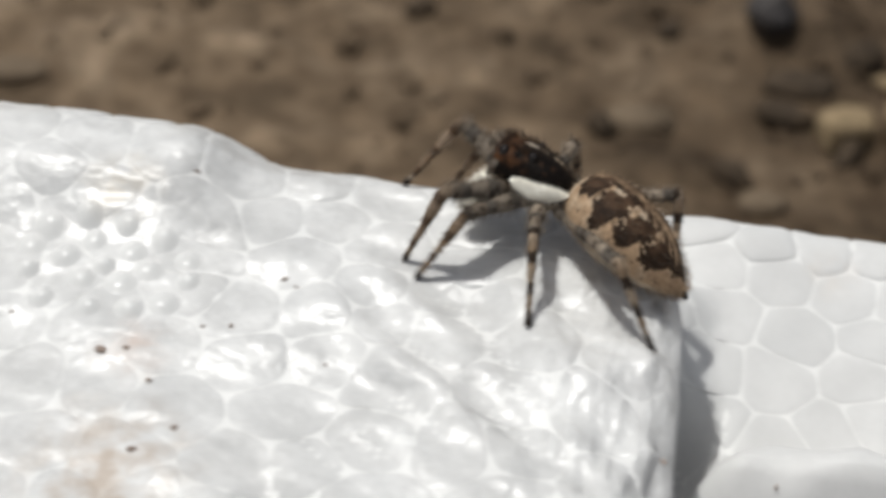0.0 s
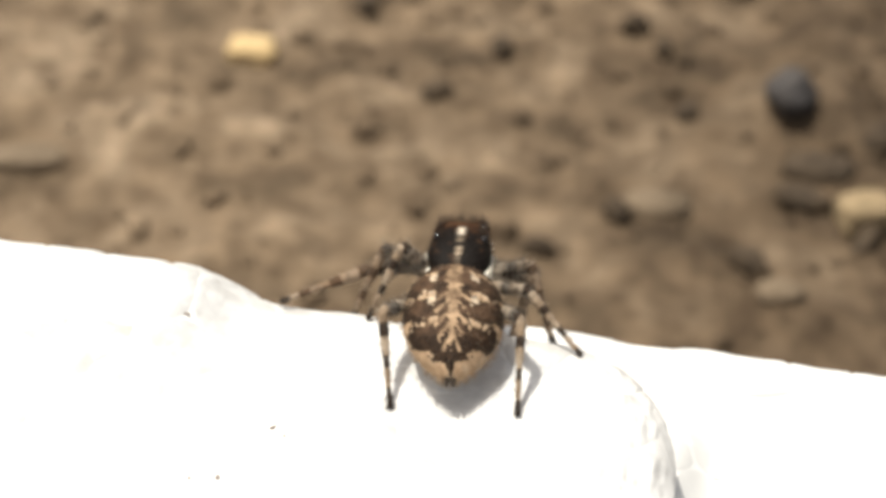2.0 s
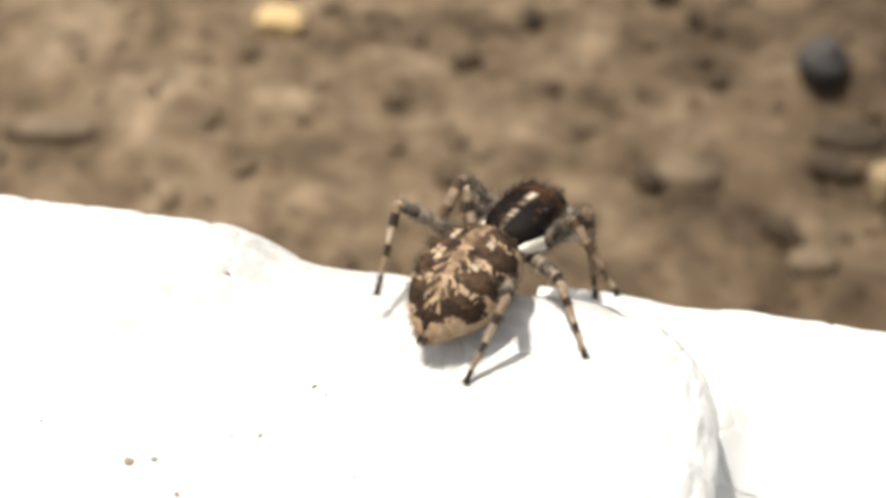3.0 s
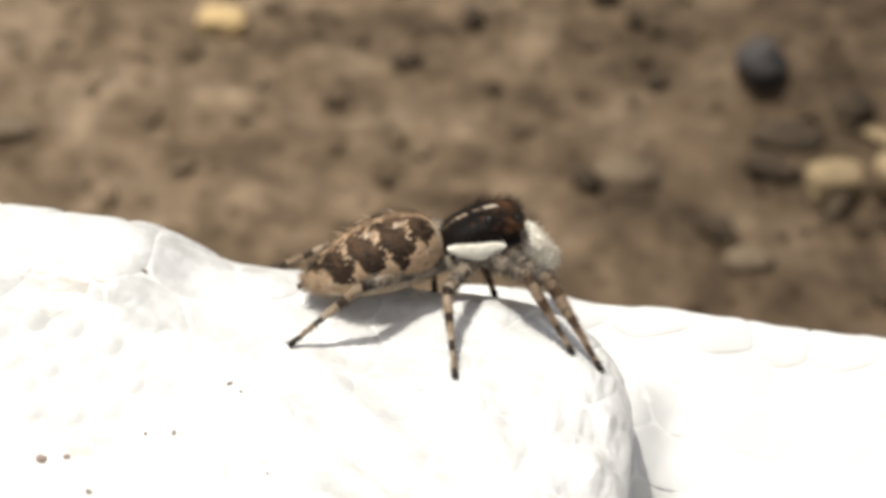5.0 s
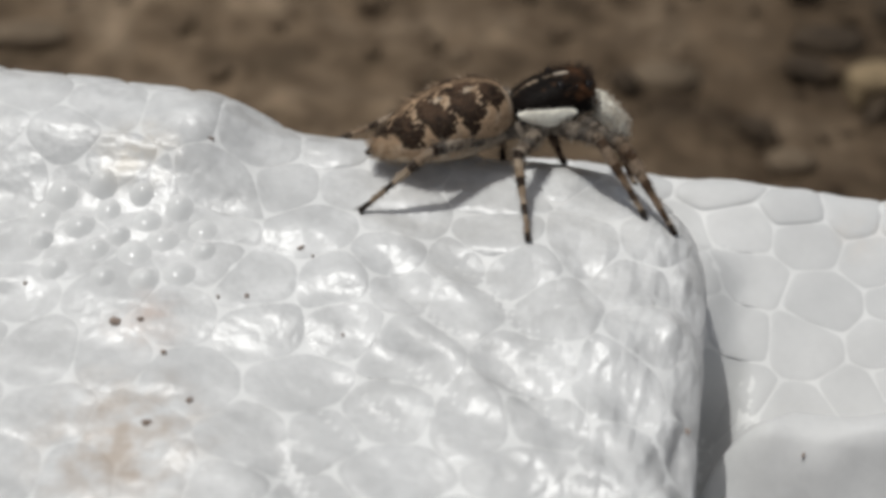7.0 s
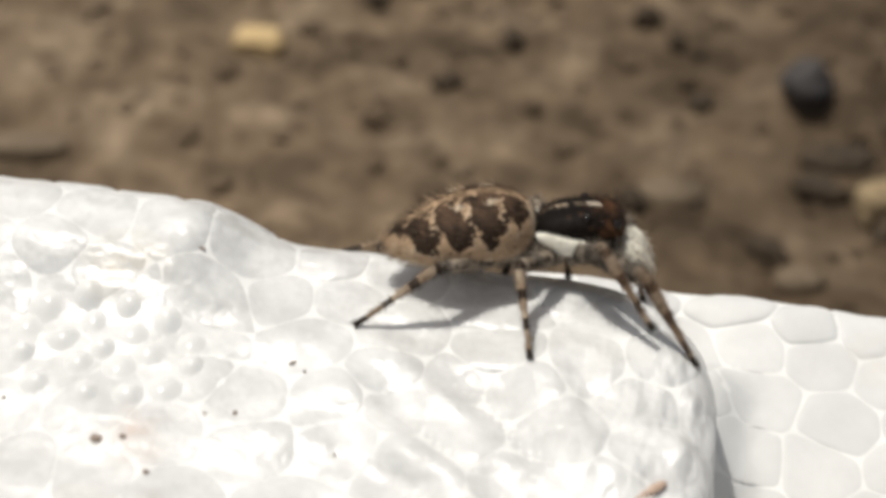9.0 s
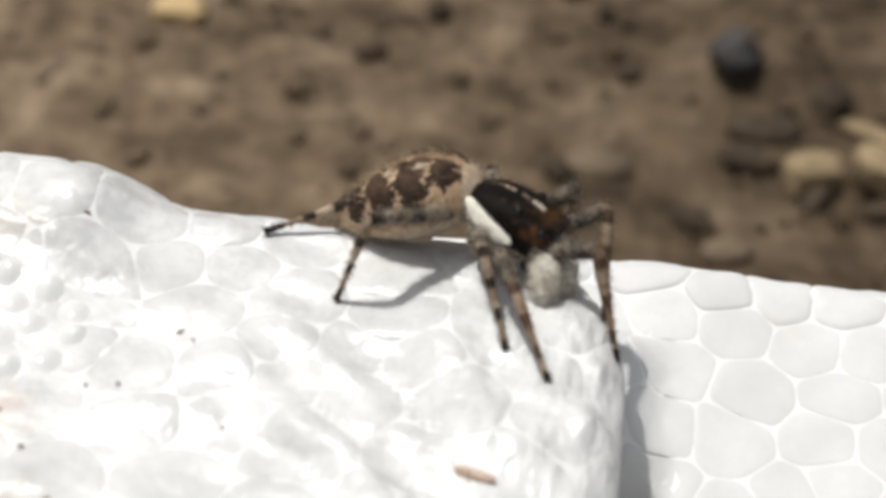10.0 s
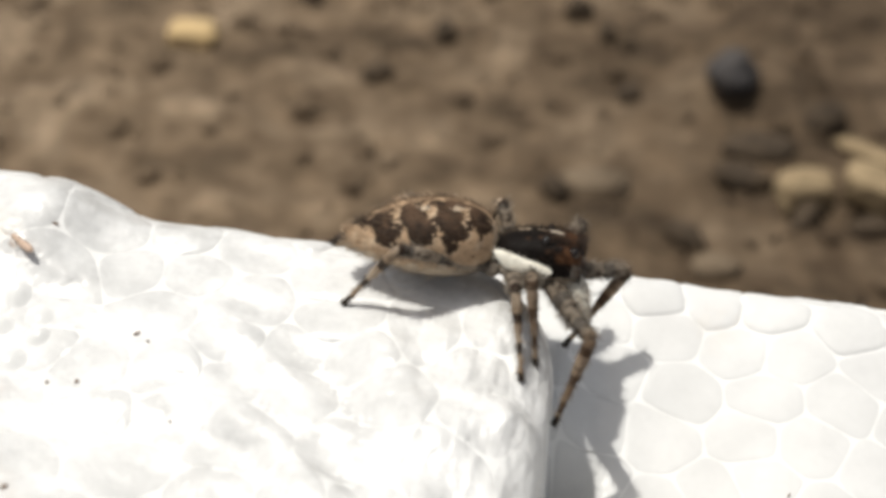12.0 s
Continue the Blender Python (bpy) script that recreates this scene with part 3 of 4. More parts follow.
def hair_mesh(pts, length, width, colour, seed):
    """Short tapered hairs on a skin: (place, normal, lean) in millimetres."""
    rs = random.Random(seed)
    verts, faces, cols = [], [], []
    for p, nrm, lean in pts:
        L = length * rs.uniform(0.6, 1.4)
        d = (nrm * rs.uniform(0.5, 1.0) + lean + Vector((rs.uniform(-0.3, 0.3), rs.uniform(-0.3, 0.3), rs.uniform(-0.3, 0.3)))).normalized()
        s = d.orthogonal().normalized()
        q = d.cross(s)
        k = len(verts)
        mid = p + d * L * 0.55 + lean * 0.05 * L
        tip = p + d * L + lean * 0.25 * L
        for a in range(3):
            o = (s * math.cos(a * 2.09) + q * math.sin(a * 2.09)) * width
            verts.append((p - nrm * 0.02 + o) * MM)
        for a in range(3):
            o = (s * math.cos(a * 2.09) + q * math.sin(a * 2.09)) * width * 0.7
            verts.append((mid + o) * MM)
        verts.append(tip * MM)
        for a in range(3):
            b = (a + 1) % 3
            faces += [(k + a, k + b, k + 3 + b, k + 3 + a), (k + 3 + a, k + 3 + b, k + 6)]
        c = colour(p, rs)
        cols += [c] * 7
    return verts, faces, cols


def hair_tufts(name, pts, parent, length, width, colour, seed, label=""):
    verts, faces, cols = hair_mesh(pts, length, width, colour, seed)
    return mesh_object(name, verts, faces, HAIR, parent, label=label, colours=cols)


def skin_points(sections, n_hair, seed, colour, keep):
    """Random places with normals on a lofted skin."""
    rs = random.Random(seed)
    out = []
    while len(out) < n_hair:
        i = rs.randrange(len(sections) - 2)
        f = rs.random()
        a = rs.random() * 2 * math.pi

        def at(g, b):
            k0, k1 = sections[i], sections[i + 1]
            x, w, t, bo, sq = (p + (q - p) * g for p, q in zip(k0, k1))
            c, s = math.cos(b), math.sin(b)
            c, s = math.copysign(abs(c) ** sq, c), math.copysign(abs(s) ** sq, s)
            return Vector((x, w * c, (t + bo) / 2 + (t - bo) / 2 * s))
        p = at(f, a)
        if not keep(p):
            continue
        nrm = (at(min(f + 0.1, 1.1), a) - p).cross(at(f, a + 0.05) - p)
        if nrm.length < 1e-9:
            continue
        nrm.normalize()
        if nrm.dot(p - Vector((p.x, 0, -0.2))) < 0:
            nrm = -nrm
        out.append((p, nrm))
    return out


spider = new("jumping_spider")
tagged(spider, "small jumping spider, mottled brown and tan with white cheek bands", "spider")

ceph_sections = resample(CEPH_KEYS, 64)
v, f, c = loft(ceph_sections, 72, ceph_colour)
ceph = mesh_object("head_and_thorax", v, f, CARAPACE, spider, label="glossy black carapace with a pale middle stripe", colours=c)
ceph.scale = (0.95, 1.03, 1.03)
abd_sections = [(x, 1.04 * w, t, b, q) for x, w, t, b, q in resample(ABD_KEYS, 150)]
v, f, c = loft(abd_sections, 150, abd_colour)
abdomen = mesh_object("abdomen", v, f, HIDE, spider, label="tan abdomen with dark brown scalloped mark and chevrons", colours=c)


def ball(name, centre, radii, mat, parent, label="", seg=2, turn=(0, 0, 0), lumps=0.0):
    bm = bmesh.new()
    bmesh.ops.create_icosphere(bm, subdivisions=seg, radius=1.0)
    for q in bm.verts:
        k = 1 + lumps * noise.noise(q.co * 2.2 + Vector(centre))
        q.co = Vector((q.co.x * radii[0], q.co.y * radii[1], q.co.z * radii[2])) * (k * MM)
    me = bpy.data.meshes.new(name)
    bm.to_mesh(me)
    bm.free()
    me.polygons.foreach_set("use_smooth", [True] * len(me.polygons))
    me.materials.append(mat)
    ob = new(name, me)
    ob.parent = parent
    ob.matrix_basis = pose(centre[0] * MM, centre[1] * MM, centre[2] * MM, *turn)
    if label:
        ob["label"] = label
    return ob


palps = {}
for side in (1, -1):
    # large front eyes, small front eyes, and the eyes on top of the head
    ball("eye", (3.62, 0.40 * side, 0.42), (0.30, 0.36, 0.36), EYE, ceph, "large glossy black front eye", 3)
    ball("eye", (3.42, 0.93 * side, 0.60), (0.26, 0.27, 0.27), EYE, ceph)
    ball("eye", (2.15, 1.02 * side, 0.82), (0.23, 0.22, 0.23), EYE, ceph)
    ball("eye", (2.85, 1.12 * side, 0.70), (0.09, 0.09, 0.09), EYE, ceph)
    # white cheek band: a raised strip of flat hair
    band = []
    for k in range(21):
        q = k / 20
        x = 0.05 + 2.65 * q
        h = 0.38 * math.sqrt(max(1 - (2 * q - 1) ** 2, 0.012))
        zc = -0.02 - 0.22 * math.sin(math.pi * q * 0.8) - 0.14 * q
        w = 1.28 * (1 - ((x - 1.7) / 3.4) ** 2)
        band.append((x, zc, h, w))
    verts = []
    for x, zc, h, w in band:
        for j in range(12):
            a = 2 * math.pi * j / 12
            verts.append((x * MM, side * (w + 0.10 + 0.16 * math.cos(a)) * MM, (zc + h * math.sin(a)) * MM))
    mesh_object("cheek_band", verts, grid_faces(21, 12, True) + [tuple(range(12)), tuple(range(240, 252))], WHITE_FUR, ceph, label="bright white band of hair")
    fringe = []
    for k in range(130):
        x, zc, h, w = band[random.randrange(1, 20)]
        a = random.uniform(-1.6, 1.6)
        fringe.append((Vector((x + random.uniform(-0.07, 0.07), side * (w + 0.10 + 0.15 * math.cos(a)), zc + h * math.sin(a))), Vector((0, side * math.cos(a), math.sin(a))), Vector((-0.8, 0, 0))))
    hair_tufts("cheek_hair", fringe, ceph, 0.20, 0.013, lambda p, rs: blend(WHITE, PALE, rs.random() * 0.4), 60 + side)
    # fangs' base and the white feeler
    ball("jaw", (3.5, 0.36 * side, -0.75), (0.42, 0.34, 0.62), CARAPACE, ceph, "dark brown jaw", 2, (0, -12, 0))
    palp = ball("palp", (4.3, 0.62 * side, -0.68), (0.80, 0.50, 0.54), PALP_FUR, spider, "fluffy white feeler", 3, (0, 34, 6 * side), 0.30)
    palps[side] = palp
    tip = ball("palp_tip", (0.58, 0.0, -0.18), (0.64, 0.50, 0.46), PALP_FUR, palp, "", 3, (0, 10, 0), 0.40)
    hairs = []
    for k in range(800):
        a, b = random.uniform(0, 6.28), random.uniform(-1, 1)
        n0 = Vector((math.sqrt(1 - b * b) * math.cos(a), math.sqrt(1 - b * b) * math.sin(a), b))
        base = Vector((0.80 * n0.x, 0.50 * n0.y, 0.54 * n0.z)) if k % 2 else Vector((0.58 + 0.62 * n0.x, 0.46 * n0.y, -0.18 + 0.50 * n0.z))
        hairs.append((base, n0, Vector((0.35, 0, -0.35))))
    hair_tufts("palp_hair", hairs, palp, 0.30, 0.014, lambda p, rs: blend((0.80, 0.75, 0.66), PALE, rs.random() * 0.6), 90 + side)

# grey hairy underside of the thorax, spinnerets at the tail
ball("chest", (1.55, 0, -0.85), (1.45, 0.95, 0.42), plain_material("grey_fur", (0.26, 0.22, 0.18), 0.9, 0.2, 9000, 0.4), ceph, "grey hairy chest", 3)
ball("waist", (-0.05, 0, -0.22), (0.42, 0.34, 0.30), DARK_HIDE, ceph, "", 2)
for side in (1, -1):
    ball("spinneret", (-6.2, 0.13 * side, -0.55), (0.34, 0.11, 0.11), DARK_HIDE, abdomen, "dark spinneret", 2, (0, -14, 0))

pts = [(p, n, Vector((-0.9, 0, 0.05))) for p, n in skin_points(abd_sections, 2000, 3, abd_colour, lambda p: True)]
hair_tufts("abdomen_hair", pts, abdomen, 0.28, 0.012, lambda p, rs: blend(abd_colour(p.x, p.y, p.z), PALE, 0.22 * rs.random()), 4, "short tan and brown hairs")
pts = [(p, n, Vector((0.5, 0, 0.1))) for p, n in skin_points(ceph_sections, 1500, 6, ceph_colour, lambda p: True)]
hair_tufts("thorax_hair", pts, ceph, 0.22, 0.011, lambda p, rs: blend(ceph_colour(p.x, p.y, p.z), (0.16, 0.075, 0.03), 0.5 * rs.random() ** 2 * min(max(p.x - 1.2, 0.1), 1)) if p.z > -0.4 else blend(GREY, PALE, rs.random()), 7, "short dark and pale hairs")
pts = [(Vector((3.3 + 0.4 * random.random(), random.uniform(-0.9, 0.9), 0.7 + 0.25 * random.random())), Vector((0.6, 0, 0.8)), Vector((0.4, 0, 0.3))) for _ in range(110)]
pts += [(Vector((2.0 + 1.5 * random.random(), random.choice((-1, 1)) * random.uniform(0.75, 1.15), 0.78 + 0.2 * random.random())), Vector((0.2, 0, 0.9)), Vector((0.4, 0, 0.2))) for _ in range(120)]
hair_tufts("brow_hair", pts, ceph, 0.36, 0.014, lambda p, rs: blend(BLACK, BROWN, rs.random()), 8, "dark upright brow bristles")


# ---- legs: the thigh turns on the body, the shin on the thigh ----
def leg_colour(s, front, seed):
    """Banded pigment along a leg; s from 0 at the body to 1 at the foot."""
    rings = math.sin(s * 34 + seed) + 0.6 * math.sin(s * 71 + 2 * seed)
    c = blend((0.42, 0.335, 0.25), (0.24, 0.165, 0.105), 0.5 + 0.4 * math.sin(s * 19 + seed)) if rings > 0.0 else (0.036, 0.023, 0.016)
    if s < 0.42:
        c = blend(c, GREY, 0.5)
    if front and s < 0.5:
        c = blend(c, (0.07, 0.06, 0.05), 0.45)
    if s > 0.94:
        c = (0.024, 0.016, 0.012)
    return blend(c, (0.15, 0.085, 0.045), 0.45) if front and 0.45 < s < 0.9 else c


def limb(name, parent, keys, s0, s1, front, seed, label=""):
    """A hairy tapered limb piece along +x: keys of (x, radius)."""
    total = keys[-1][0]
    secs = []
    for (xa, ra), (xb, rb) in zip(keys, keys[1:]):
        m = max(3, int((xb - xa) / 0.09))
        secs += [(xa + (xb - xa) * k / m, ra + (rb - ra) * (k / m)) for k in range(m)]
    secs.append(keys[-1])
    n = 14
    col = lambda x, y, z: blend(leg_colour(s0 + (s1 - s0) * x / total, front, seed), DARK, (1.8 if s0 == 0 else 0.9) * max(jitter(x + seed, y, z, 4.5), 0))
    v, f, c = loft([(x, r, r, -r, 1.0) for x, r in secs], n, col)
    rs = random.Random(int(seed * 10))
    pts = []
    for _ in range(int((110 if s0 == 0 else 60) * total)):
        x = rs.random() * total
        r = float(np.interp(x, [k[0] for k in keys], [k[1] for k in keys]))
        a = rs.random() * 6.28
        nn = Vector((0, math.cos(a), math.sin(a)))
        pts.append((Vector((x, 0, 0)) + nn * r, nn, Vector((0.7, 0, 0))))
    hv, hf, hc = hair_mesh(pts, 0.30 if s0 == 0 else 0.19, 0.012, lambda p, q: blend(col(p.x, p.y, p.z), (0.42, 0.38, 0.32), 0.6 * q.random() ** 2), int(seed * 10) + 1)
    f = f + [tuple(k + len(v) for k in face) for face in hf]
    return mesh_object(name, list(v) + hv, f, HIDE, parent, label=label, colours=c + hc)


# name: hip on the body, thigh and shin lengths, thickness
LEGS = {"L1": ((2.5, 0.75, -0.85), 3.5, 4.3, 1.05), "L2": ((1.75, 0.9, -0.92), 3.0, 3.8, 0.95), "L3": ((1.05, 0.9, -0.92), 2.75, 3.7, 0.82), "L4": ((0.05, 0.70, -0.82), 4.7, 4.05, 0.82)}
for k in ("1", "2", "3", "4"):
    (hx, hy, hz), a, b, w = LEGS["L" + k]
    LEGS["R" + k] = ((hx, -hy, hz), a, b, w)
COXA_FUR = plain_material("grey_brown_fur", (0.21, 0.175, 0.14), 0.9, 0.2, 9000, 0.5)
thighs, shins = {}, {}
for i, (key, (hip, a, b, w)) in enumerate(LEGS.items()):
    front = key[1] in "12"
    side = 1 if key[0] == "L" else -1
    ball("coxa", (hip[0], hip[1] - 0.1 * side, hip[2] + 0.05), (0.42, 0.62, 0.44), COXA_FUR, ceph, "grey hairy leg base", 2, (0, 0, (1.4 - hip[0]) * -16 * side))
    sh = 0.62 * a      # thigh, then the knee piece
    thighs[key] = limb("leg", spider, [(-0.25, 0.30 * w), (0.15, 0.36 * w), (sh * 0.55, 0.42 * w), (sh, 0.31 * w), (sh + 0.08, 0.28 * w), (sh + 0.35, 0.33 * w), (a - 0.08, 0.29 * w), (a + 0.06, 0.16 * w)], 0.0, 0.45, front, 1.3 * i + 0.5, "banded hairy leg")
    shins[key] = limb("shin", thighs[key], [(-0.05, 0.19 * w), (0.12, 0.24 * w), (b * 0.22, 0.25 * w), (b * 0.45, 0.185 * w), (b * 0.48, 0.15 * w), (b * 0.78, 0.12 * w), (b * 0.80, 0.105 * w), (b * 0.94, 0.12), (b - 0.04, 0.13), (b, 0.06)], 0.45, 1.0, front, 1.3 * i + 0.9)


def ground_at(x, y):
    """The foam's skin under a foot, in millimetres."""
    dx, dy = max(x + R_PLAN, 0), max(y + R_PLAN, 0)
    over = math.hypot(dx, dy) - (R_PLAN - R_TOP)
    q = min(max(over, 0), R_TOP * 0.96)
    return foam_lift(x, y) - (R_TOP - math.sqrt(R_TOP * R_TOP - q * q)) + 0.08


# waist and attitude: seconds, x, y, z, yaw, pitch, the abdomen's own yaw and pitch, and the body's roll
BODY = [
    (0, -5.23, -3.47, 2.5, 169, 13, -15, 10, 26), (0.15, -6.6, -2.88, 2.7, 164, 14, -13, 10, 26), (0.3, -7.78, -2.09, 2.72, 160, 14, -11, 8, 26), (0.7, -7.86, -1.94, 2.65, 160, 14, -12, 8, 26),
    (0.85, -8.8, -1.65, 2.65, 145, 6, 0, 8, 18), (1, -9.93, -1.06, 2.4, 121, 0, 12, 8, 8), (1.2, -10.3, -0.69, 2.35, 106, -4, 14, 10, 3), (1.5, -10.5, -0.05, 1.95, 98, -6, 16, 8, 0),
    (1.75, -10.5, 0.06, 1.6, 96, -6, 8, 3, 0), (2, -10.5, 0, 1.6, 95, -6, 4, 0, 0), (2.5, -10.62, 0.25, 1.6, 93, -8, 6, 1, 0), (2.7, -10.75, -0.1, 1.6, 80, -10, 9, 4, 0),
    (3.1, -10.3, -0.35, 1.95, 58, -2, 8, 6, -6), (3.6, -9.6, -0.28, 1.95, 35, 3, 2, 2, -14), (4, -9.22, -0.43, 2.05, 25, 4, 0, 1, -20), (7.2, -9.2, -0.48, 2.06, 24, 4, 0, 1, -20),
    (8.7, -9.25, -0.43, 2.05, 23, 4, 1, 2, -20), (9, -8.25, -0.89, 2.3, 9, -3, 8, 5, -14), (9.25, -7.5, -1.2, 2.65, -12, -9, 10, 24, -15), (9.5, -6.72, -1.09, 2.65, -26, -15, 10, 40, -20),
    (10, -6.5, -1.25, 2.65, -27, -18, 12, 42, -20), (10.5, -7.05, -0.74, 2.4, -17, -9, 6, 33, -18), (10.8, -7.3, -0.9, 2.3, 0, 3, -4, 12, -17), (11, -7.4, -0.99, 2.3, 7, 6, -6, 8, -17),
    (11.5, -6.89, -1.1, 2.28, 5, -2, 0, 12, -16), (11.75, -5.2, -1.8, 2.1, 2, -3, 8, 4, -15), (12, -3.05, -2.04, 1.55, -2, -6, 12, 2, -24),
]
# stances of each foot: from, to, place (x, y and, off the top, z)
FEET = {
    "L1": [(0, 0.05, -11.9, -6.3), (0.25, 0.75, -16.0, -3.1), (0.95, 1.1, -18.1, -1.2), (1.3, 1.6, -17.4, -1.0), (1.85, 2.75, -18.8, -1.4), (3.4, 9.1, -3.4, -0.9), (9.4, 10.6, -1.05, -4.2), (10.8, 11.6, -0.9, -2.6), (11.9, 12, 0.05, -2.6, -3.2)],
    "L2": [(0, 0.1, -11.2, -7.2), (0.3, 1.15, -15.9, -4.1), (1.4, 1.7, -15.5, -1.0), (1.95, 2.8, -15.2, -0.3), (3.3, 9.0, -6.7, -0.9), (9.3, 10.7, -2.6, -1.8), (11.0, 11.7, -2.2, -0.8), (11.9, 12, -0.3, -1.5, -2.0)],
    "L3": [(0, 0.05, -6.2, -9.4), (0.25, 0.72, -9.85, -7.6), (0.95, 1.1, -11.2, -2.1), (1.35, 1.6, -15.8, -4.4), (1.85, 2.7, -14.2, -1.4), (3.2, 9.1, -9.4, -0.9), (9.4, 11.2, -7.0, 0.0), (11.5, 12, -5.0, -0.6)],
    "L4": [(0, 0.1, -1.1, -9.2), (0.3, 0.75, -5.2, -7.55), (0.95, 1.05, -8.5, -7.1), (1.35, 2.8, -12.0, -6.5), (3.1, 3.5, -16.0, -3.0), (3.9, 9.0, -17.2, -0.3), (9.3, 11.55, -15.6, -2.65), (11.85, 12, -10.5, -1.0)],
    "R1": [(0, 0.05, -12.9, -1.45), (0.25, 0.75, -14.2, -0.6), (1.0, 1.6, -10.5, 0.0, -2.2), (1.9, 2.75, -8.2, 0.0, -2.4), (3.3, 3.5, -3.0, -1.5), (3.9, 8.8, -1.55, -4.75), (8.95, 9.1, -0.97, -5.07), (9.4, 10.6, -0.38, -5.7), (10.9, 11.05, -0.87, -4.95), (11.3, 11.6, -0.74, -3.9), (11.9, 12, 0.27, -7.0, -3.5)],
    "R2": [(0, 0.1, -11.0, -1.0), (0.3, 0.8, -11.8, -0.3), (1.05, 1.6, -7.2, -0.3), (1.9, 2.8, -6.0, -0.4), (3.2, 3.5, -3.8, -2.8), (3.9, 8.9, -2.87, -4.22), (9.3, 10.1, -2.75, -8.34), (10.3, 10.6, -2.2, -8.35), (10.9, 11.1, -1.4, -7.4), (11.4, 11.65, -0.55, -6.7), (11.9, 12, -0.65, -6.5)],
    "R3": [(0, 0.05, -5.0, -0.6), (0.25, 0.8, -6.2, -0.6), (1.05, 1.2, -5.0, -1.2), (1.4, 1.7, -4.7, -1.7), (1.9, 2.7, -4.6, -1.8), (3.0, 3.3, -5.8, -5.0), (3.7, 9.05, -7.4, -6.75), (9.4, 11.1, -4.5, -7.1), (11.4, 11.65, -2.0, -7.3), (11.9, 12, -1.05, -7.6)],
    "R4": [(0, 0.1, -0.6, -4.6), (0.3, 0.75, -0.8, -5.15), (0.95, 1.6, -2.9, -4.1), (1.85, 2.75, -6.7, -6.25), (3.0, 3.2, -10.5, -7.0), (3.6, 9.05, -14.62, -6.1), (9.4, 10.6, -11.23, -5.65), (10.85, 11.6, -7.95, -7.08), (11.85, 12, -8.8, -5.3)],
}


def foot_at(key, t):
    rows = FEET[key]
    place = lambda r: Vector((r[2], r[3], r[4] if len(r) > 4 else ground_at(r[2], r[3])))
    for a, b in zip(rows, rows[1:]):
        if t <= a[1]:
            return place(a)
        if t < b[0]:
            k = (t - a[1]) / (b[0] - a[1])
            p = place(a).lerp(place(b), smoothstep(k))
            p.z += 1.3 * math.sin(math.pi * k) ** 1.2
            return p
    return place(rows[-1])


def body_at(t):
    for a, b in zip(BODY, BODY[1:]):
        if t <= b[0]:
            k = smoothstep((t - a[0]) / (b[0] - a[0]))
            return [p + (q - p) * k for p, q in zip(a[1:], b[1:])]
    return list(BODY[-1][1:])


def attitude(yaw, pitch, roll=0.0):
    return Matrix.Rotation(radians(yaw), 4, "Z") @ Matrix.Rotation(radians(-pitch), 4, "Y") @ Matrix.Rotation(radians(roll), 4, "X")


def along(x_axis, bend):
    """A turn whose x lies along one direction and whose z leans to another."""
    x = x_axis.normalized()
    y = bend.cross(x).normalized()
    return Matrix((x, y, x.cross(y))).transposed().to_4x4()


def spider_rows():
    times = [round(k * 0.1, 2) for k in range(121)]
    rows = {"body": [], "abdomen": []}
    rows.update({k: [] for k in LEGS})
    rows.update({"s" + k: [] for k in LEGS})
    for t in times:
        x, y, z, yaw, pitch, ayaw, apitch, roll = body_at(t)
        m = Matrix.Translation(at_mm(x, y, z)) @ attitude(yaw, pitch, roll)
        rows["body"].append((t, m))
        rows["abdomen"].append((t, attitude(ayaw, apitch)))
        inv = m.inverted()
        # along the edge the far legs reach down over it, knees low
        spread_out = 0.45 + 1.9 * smoothstep((t - 2.8) / 0.8) * (1 - smoothstep((t - 8.9) / 0.5))
        for key, (hip, a, b, w) in LEGS.items():
            h = Vector(hip)
            f = (inv @ at_mm(*foot_at(key, t))) / MM
            d = f - h
            reach = min(d.length, (a + b) * 0.985)
            d.normalize()
            up = (inv.to_3x3() @ Vector((0, 0, 1))) + Vector((0.0, (spread_out if key[0] == "L" else -0.45), 0))
            if key[1] == "1":
                up += (inv.to_3x3() @ (Vector((0.3, 2.6, 3.2)) * (1 - 0.85 * smoothstep((t - 11.5) / 0.3))) if key == "R1" else Vector((1.8 - 1.6 * smoothstep((t - 11.6) / 0.3), 0, 0))) * smoothstep((t - 9.1) / 0.3)      # front legs arch ahead of the face
            if key == "R3":
                up += Vector((-1.1 * smoothstep((t - 3.2) / 0.5) * (1 - smoothstep((t - 9.0) / 0.4)), 0, 0))
            if key == "L1":
                up -= Vector((0, 0.4 * smoothstep((t - 0.8) / 0.2) * (1 - smoothstep((t - 2.7) / 0.2)), 0))
            if key == "R1":
                up += inv.to_3x3() @ Vector((0.8 * smoothstep((t - 11.6) / 0.3), 0, 0))
            up = (up - d * up.dot(d)).normalized()
            ca = min(max((a * a + reach * reach - b * b) / (2 * a * reach), -1), 1)
            knee = h + d * (a * ca) + up * (a * math.sqrt(1 - ca * ca))
            foot = h + d * reach
            thigh = Matrix.Translation(h * MM) @ along(knee - h, up)
            shin = Matrix.Translation(knee * MM) @ along(foot - knee, up)
            rows[key].append((t, thigh))
            rows["s" + key].append((t, thigh.inverted() @ shin))
    return rows


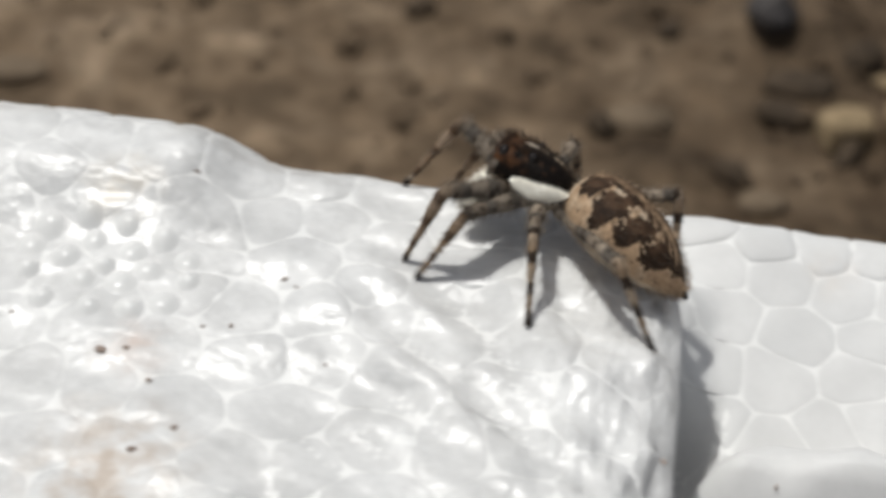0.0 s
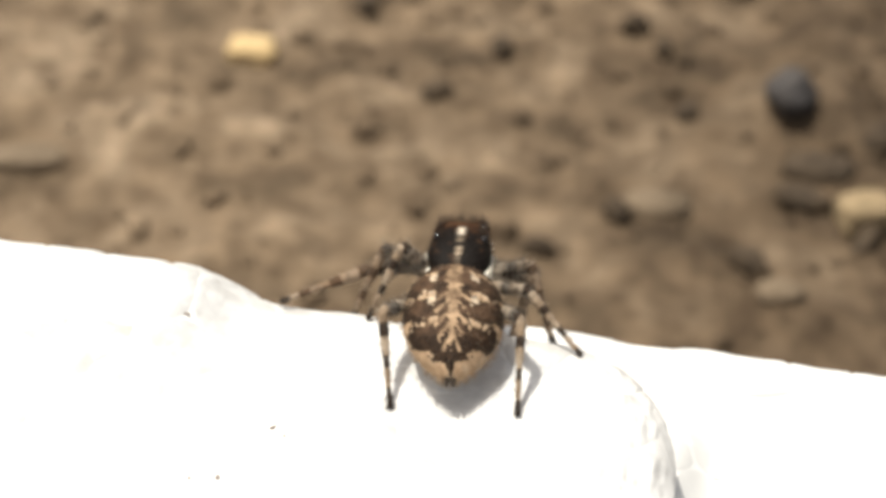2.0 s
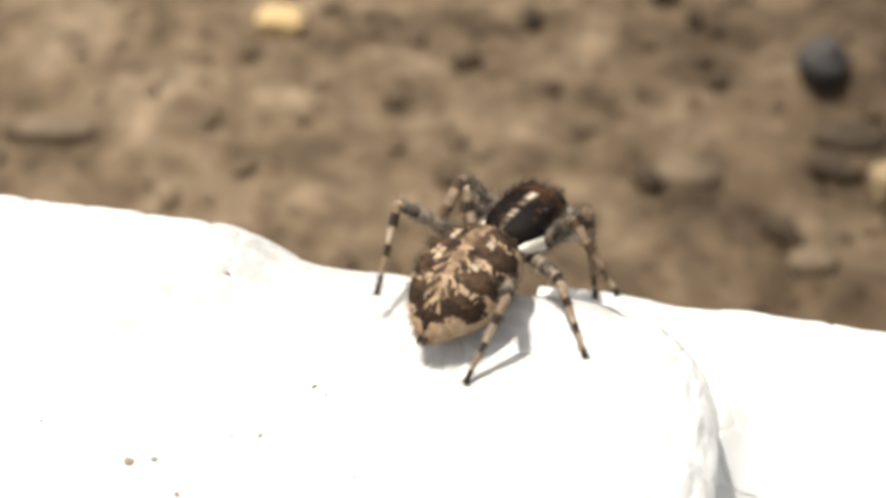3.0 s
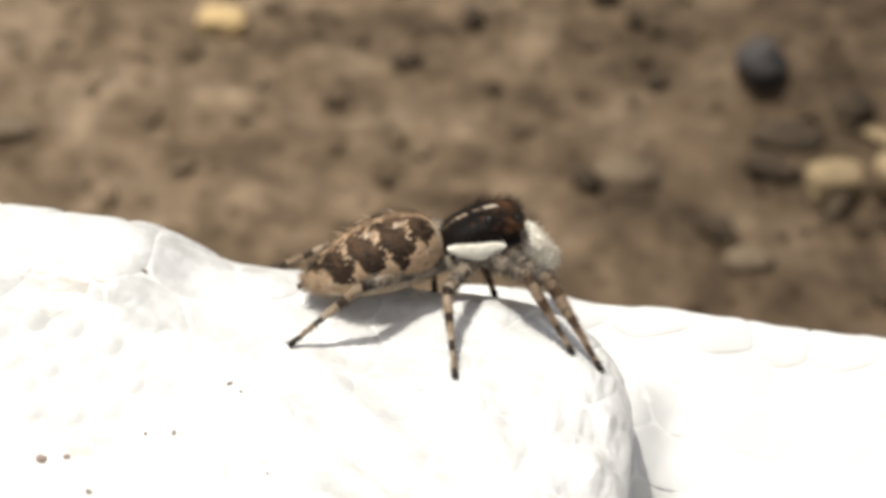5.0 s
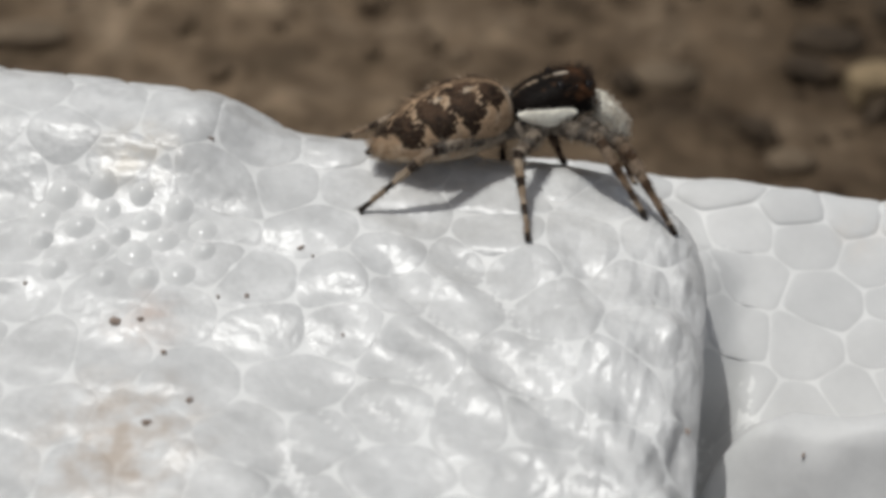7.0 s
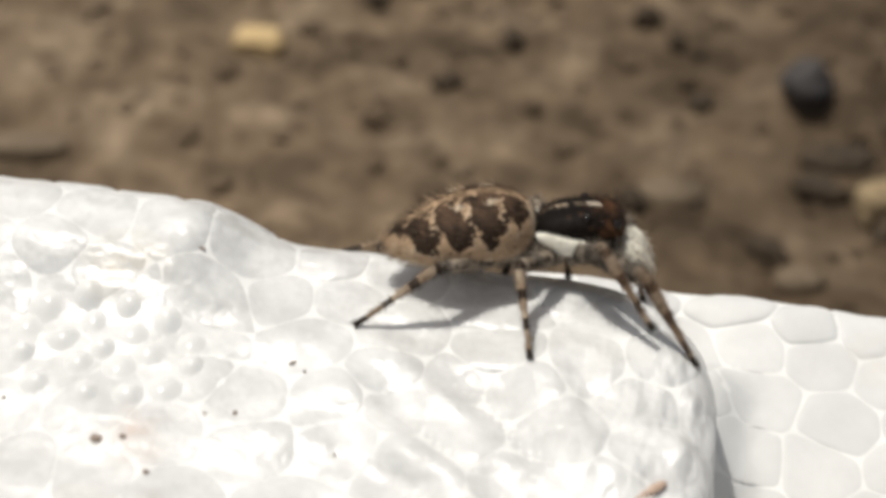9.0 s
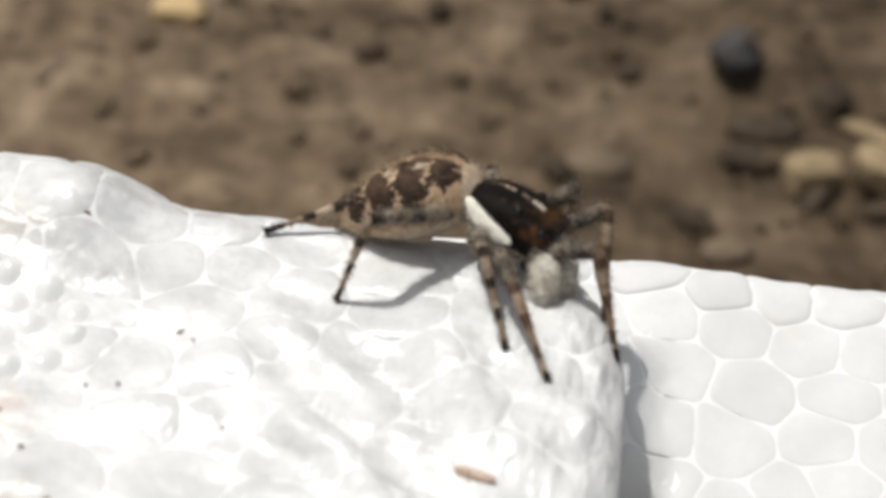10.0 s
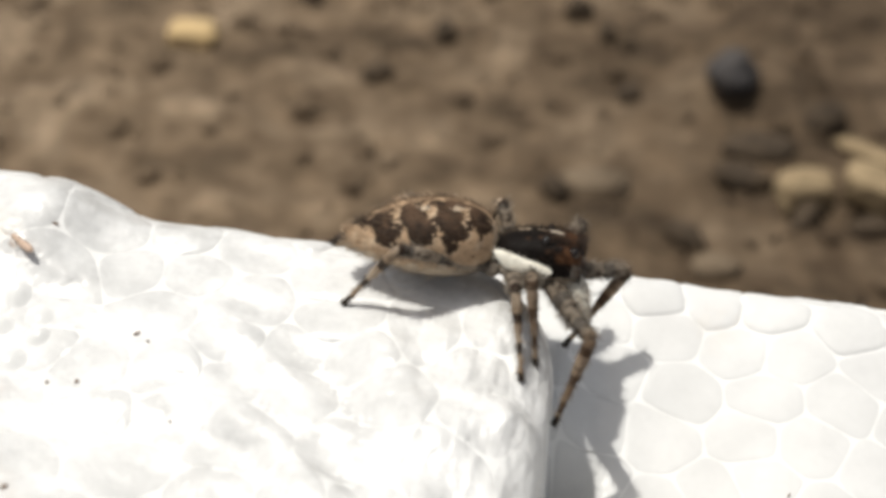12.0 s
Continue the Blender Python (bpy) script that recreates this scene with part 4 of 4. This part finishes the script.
# ---- a tiny tan insect that crawls over the foam late in the clip ----
INSECT_SKIN = plain_material("tan_cuticle", (0.52, 0.38, 0.29), 0.5, 0.4, 20000, 0.3)
insect = new("tiny_insect")
tagged(insect, "tiny elongated tan insect crawling on the foam", "insect")
ball("abdomen", (-0.25, 0, 0.16), (0.55, 0.19, 0.16), INSECT_SKIN, insect, "", 2)
ball("thorax", (0.34, 0, 0.17), (0.24, 0.16, 0.14), INSECT_SKIN, insect, "", 2)
ball("head", (0.62, 0, 0.17), (0.15, 0.13, 0.12), INSECT_SKIN, insect, "", 2)
for side in (1, -1):
    ball("antenna", (0.85, 0.12 * side, 0.22), (0.20, 0.02, 0.02), INSECT_SKIN, insect, "", 1, (0, -12, 28 * side))
    for k in range(3):
        ball("leg", (0.12 + 0.2 * k, 0.25 * side, 0.08), (0.03, 0.20, 0.03), INSECT_SKIN, insect, "", 1, (-24 * side, 0, (k - 1) * 25 * side))


def insect_rows():
    """It climbs the end wall, comes over the edge and crosses the top."""
    wall = lambda y, z, tilt, x=0.12: Matrix.Translation(at_mm(x, y, z)) @ pose(0, 0, 0, 0, tilt, 180)
    rows = [(0.0, wall(-15.5, -7.0, 80)), (7.4, wall(-15.0, -6.0, 80)), (8.1, wall(-13.2, -2.8, 70)), (8.5, wall(-12.4, -0.9, 35, -0.6))]
    for i, (t, x, y) in enumerate(INSECT_WAY):
        a, b = INSECT_WAY[max(i - 1, 0)], INSECT_WAY[min(i + 1, len(INSECT_WAY) - 1)]
        yaw = math.degrees(math.atan2(b[2] - a[2], b[1] - a[1]))
        rows.append((t, Matrix.Translation(at_mm(x, y, ground_at(x, y) - 0.05)) @ pose(0, 0, 0, 0, 0, yaw)))
    return rows


INSECT_WAY = [(8.8, -1.75, -12.0), (9.5, -2.6, -13.0), (10.0, -4.7, -13.2), (10.5, -9.2, -11.7), (11.0, -15.0, -11.1), (11.5, -20.1, -7.2), (12.0, -22.3, -5.7)]

# ---- beads of the foam ----
lay_beads(upper_point, bead_cells(-41, 4.4, -26, 3.6, 3.0, 11, 1.08), upper, 0.028, lambda x, y: 0.012 + 0.08 * smoothstep((y + 3.2) / 1.6), 12, SKIN_BEAD)
lay_beads(lower_point, bead_cells(-7, 25, -14, 6.0, 2.4, 14, 1.35), lower, 0.044, lambda x, y: 0.009 + 0.06 * smoothstep((y - 1.0) / 1.2), 15, BEAD, 0.14)


def motions():
    rows = spider_rows()
    walk(spider, rows["body"])
    walk(abdomen, rows["abdomen"])
    for key in LEGS:
        walk(thighs[key], rows[key])
        walk(shins[key], rows["s" + key])
    for side, palp in palps.items():
        ahead = pose(4.0 * MM, 0.60 * side * MM, -0.92 * MM, 0, 42, 6 * side)
        hanging = pose((4.3 + 0.15 * side) * MM, (0.55 * side - 0.30) * MM, -0.55 * MM, 0, 46, 6 * side)
        drawn = pose(3.55 * MM, 0.55 * side * MM, -1.35 * MM, 0, 55, 6 * side)
        lowered = pose(4.15 * MM, (0.55 * side - 0.30) * MM, -1.15 * MM, 0, 62, 6 * side)
        walk(palp, [(0.0, drawn), (0.6, drawn), (1.0, ahead), (8.8, ahead), (9.3, hanging), (10.4, hanging), (10.8, lowered), (11.1, lowered), (11.4, drawn), (12.0, drawn)])
    walk(insect, insect_rows())


motions()
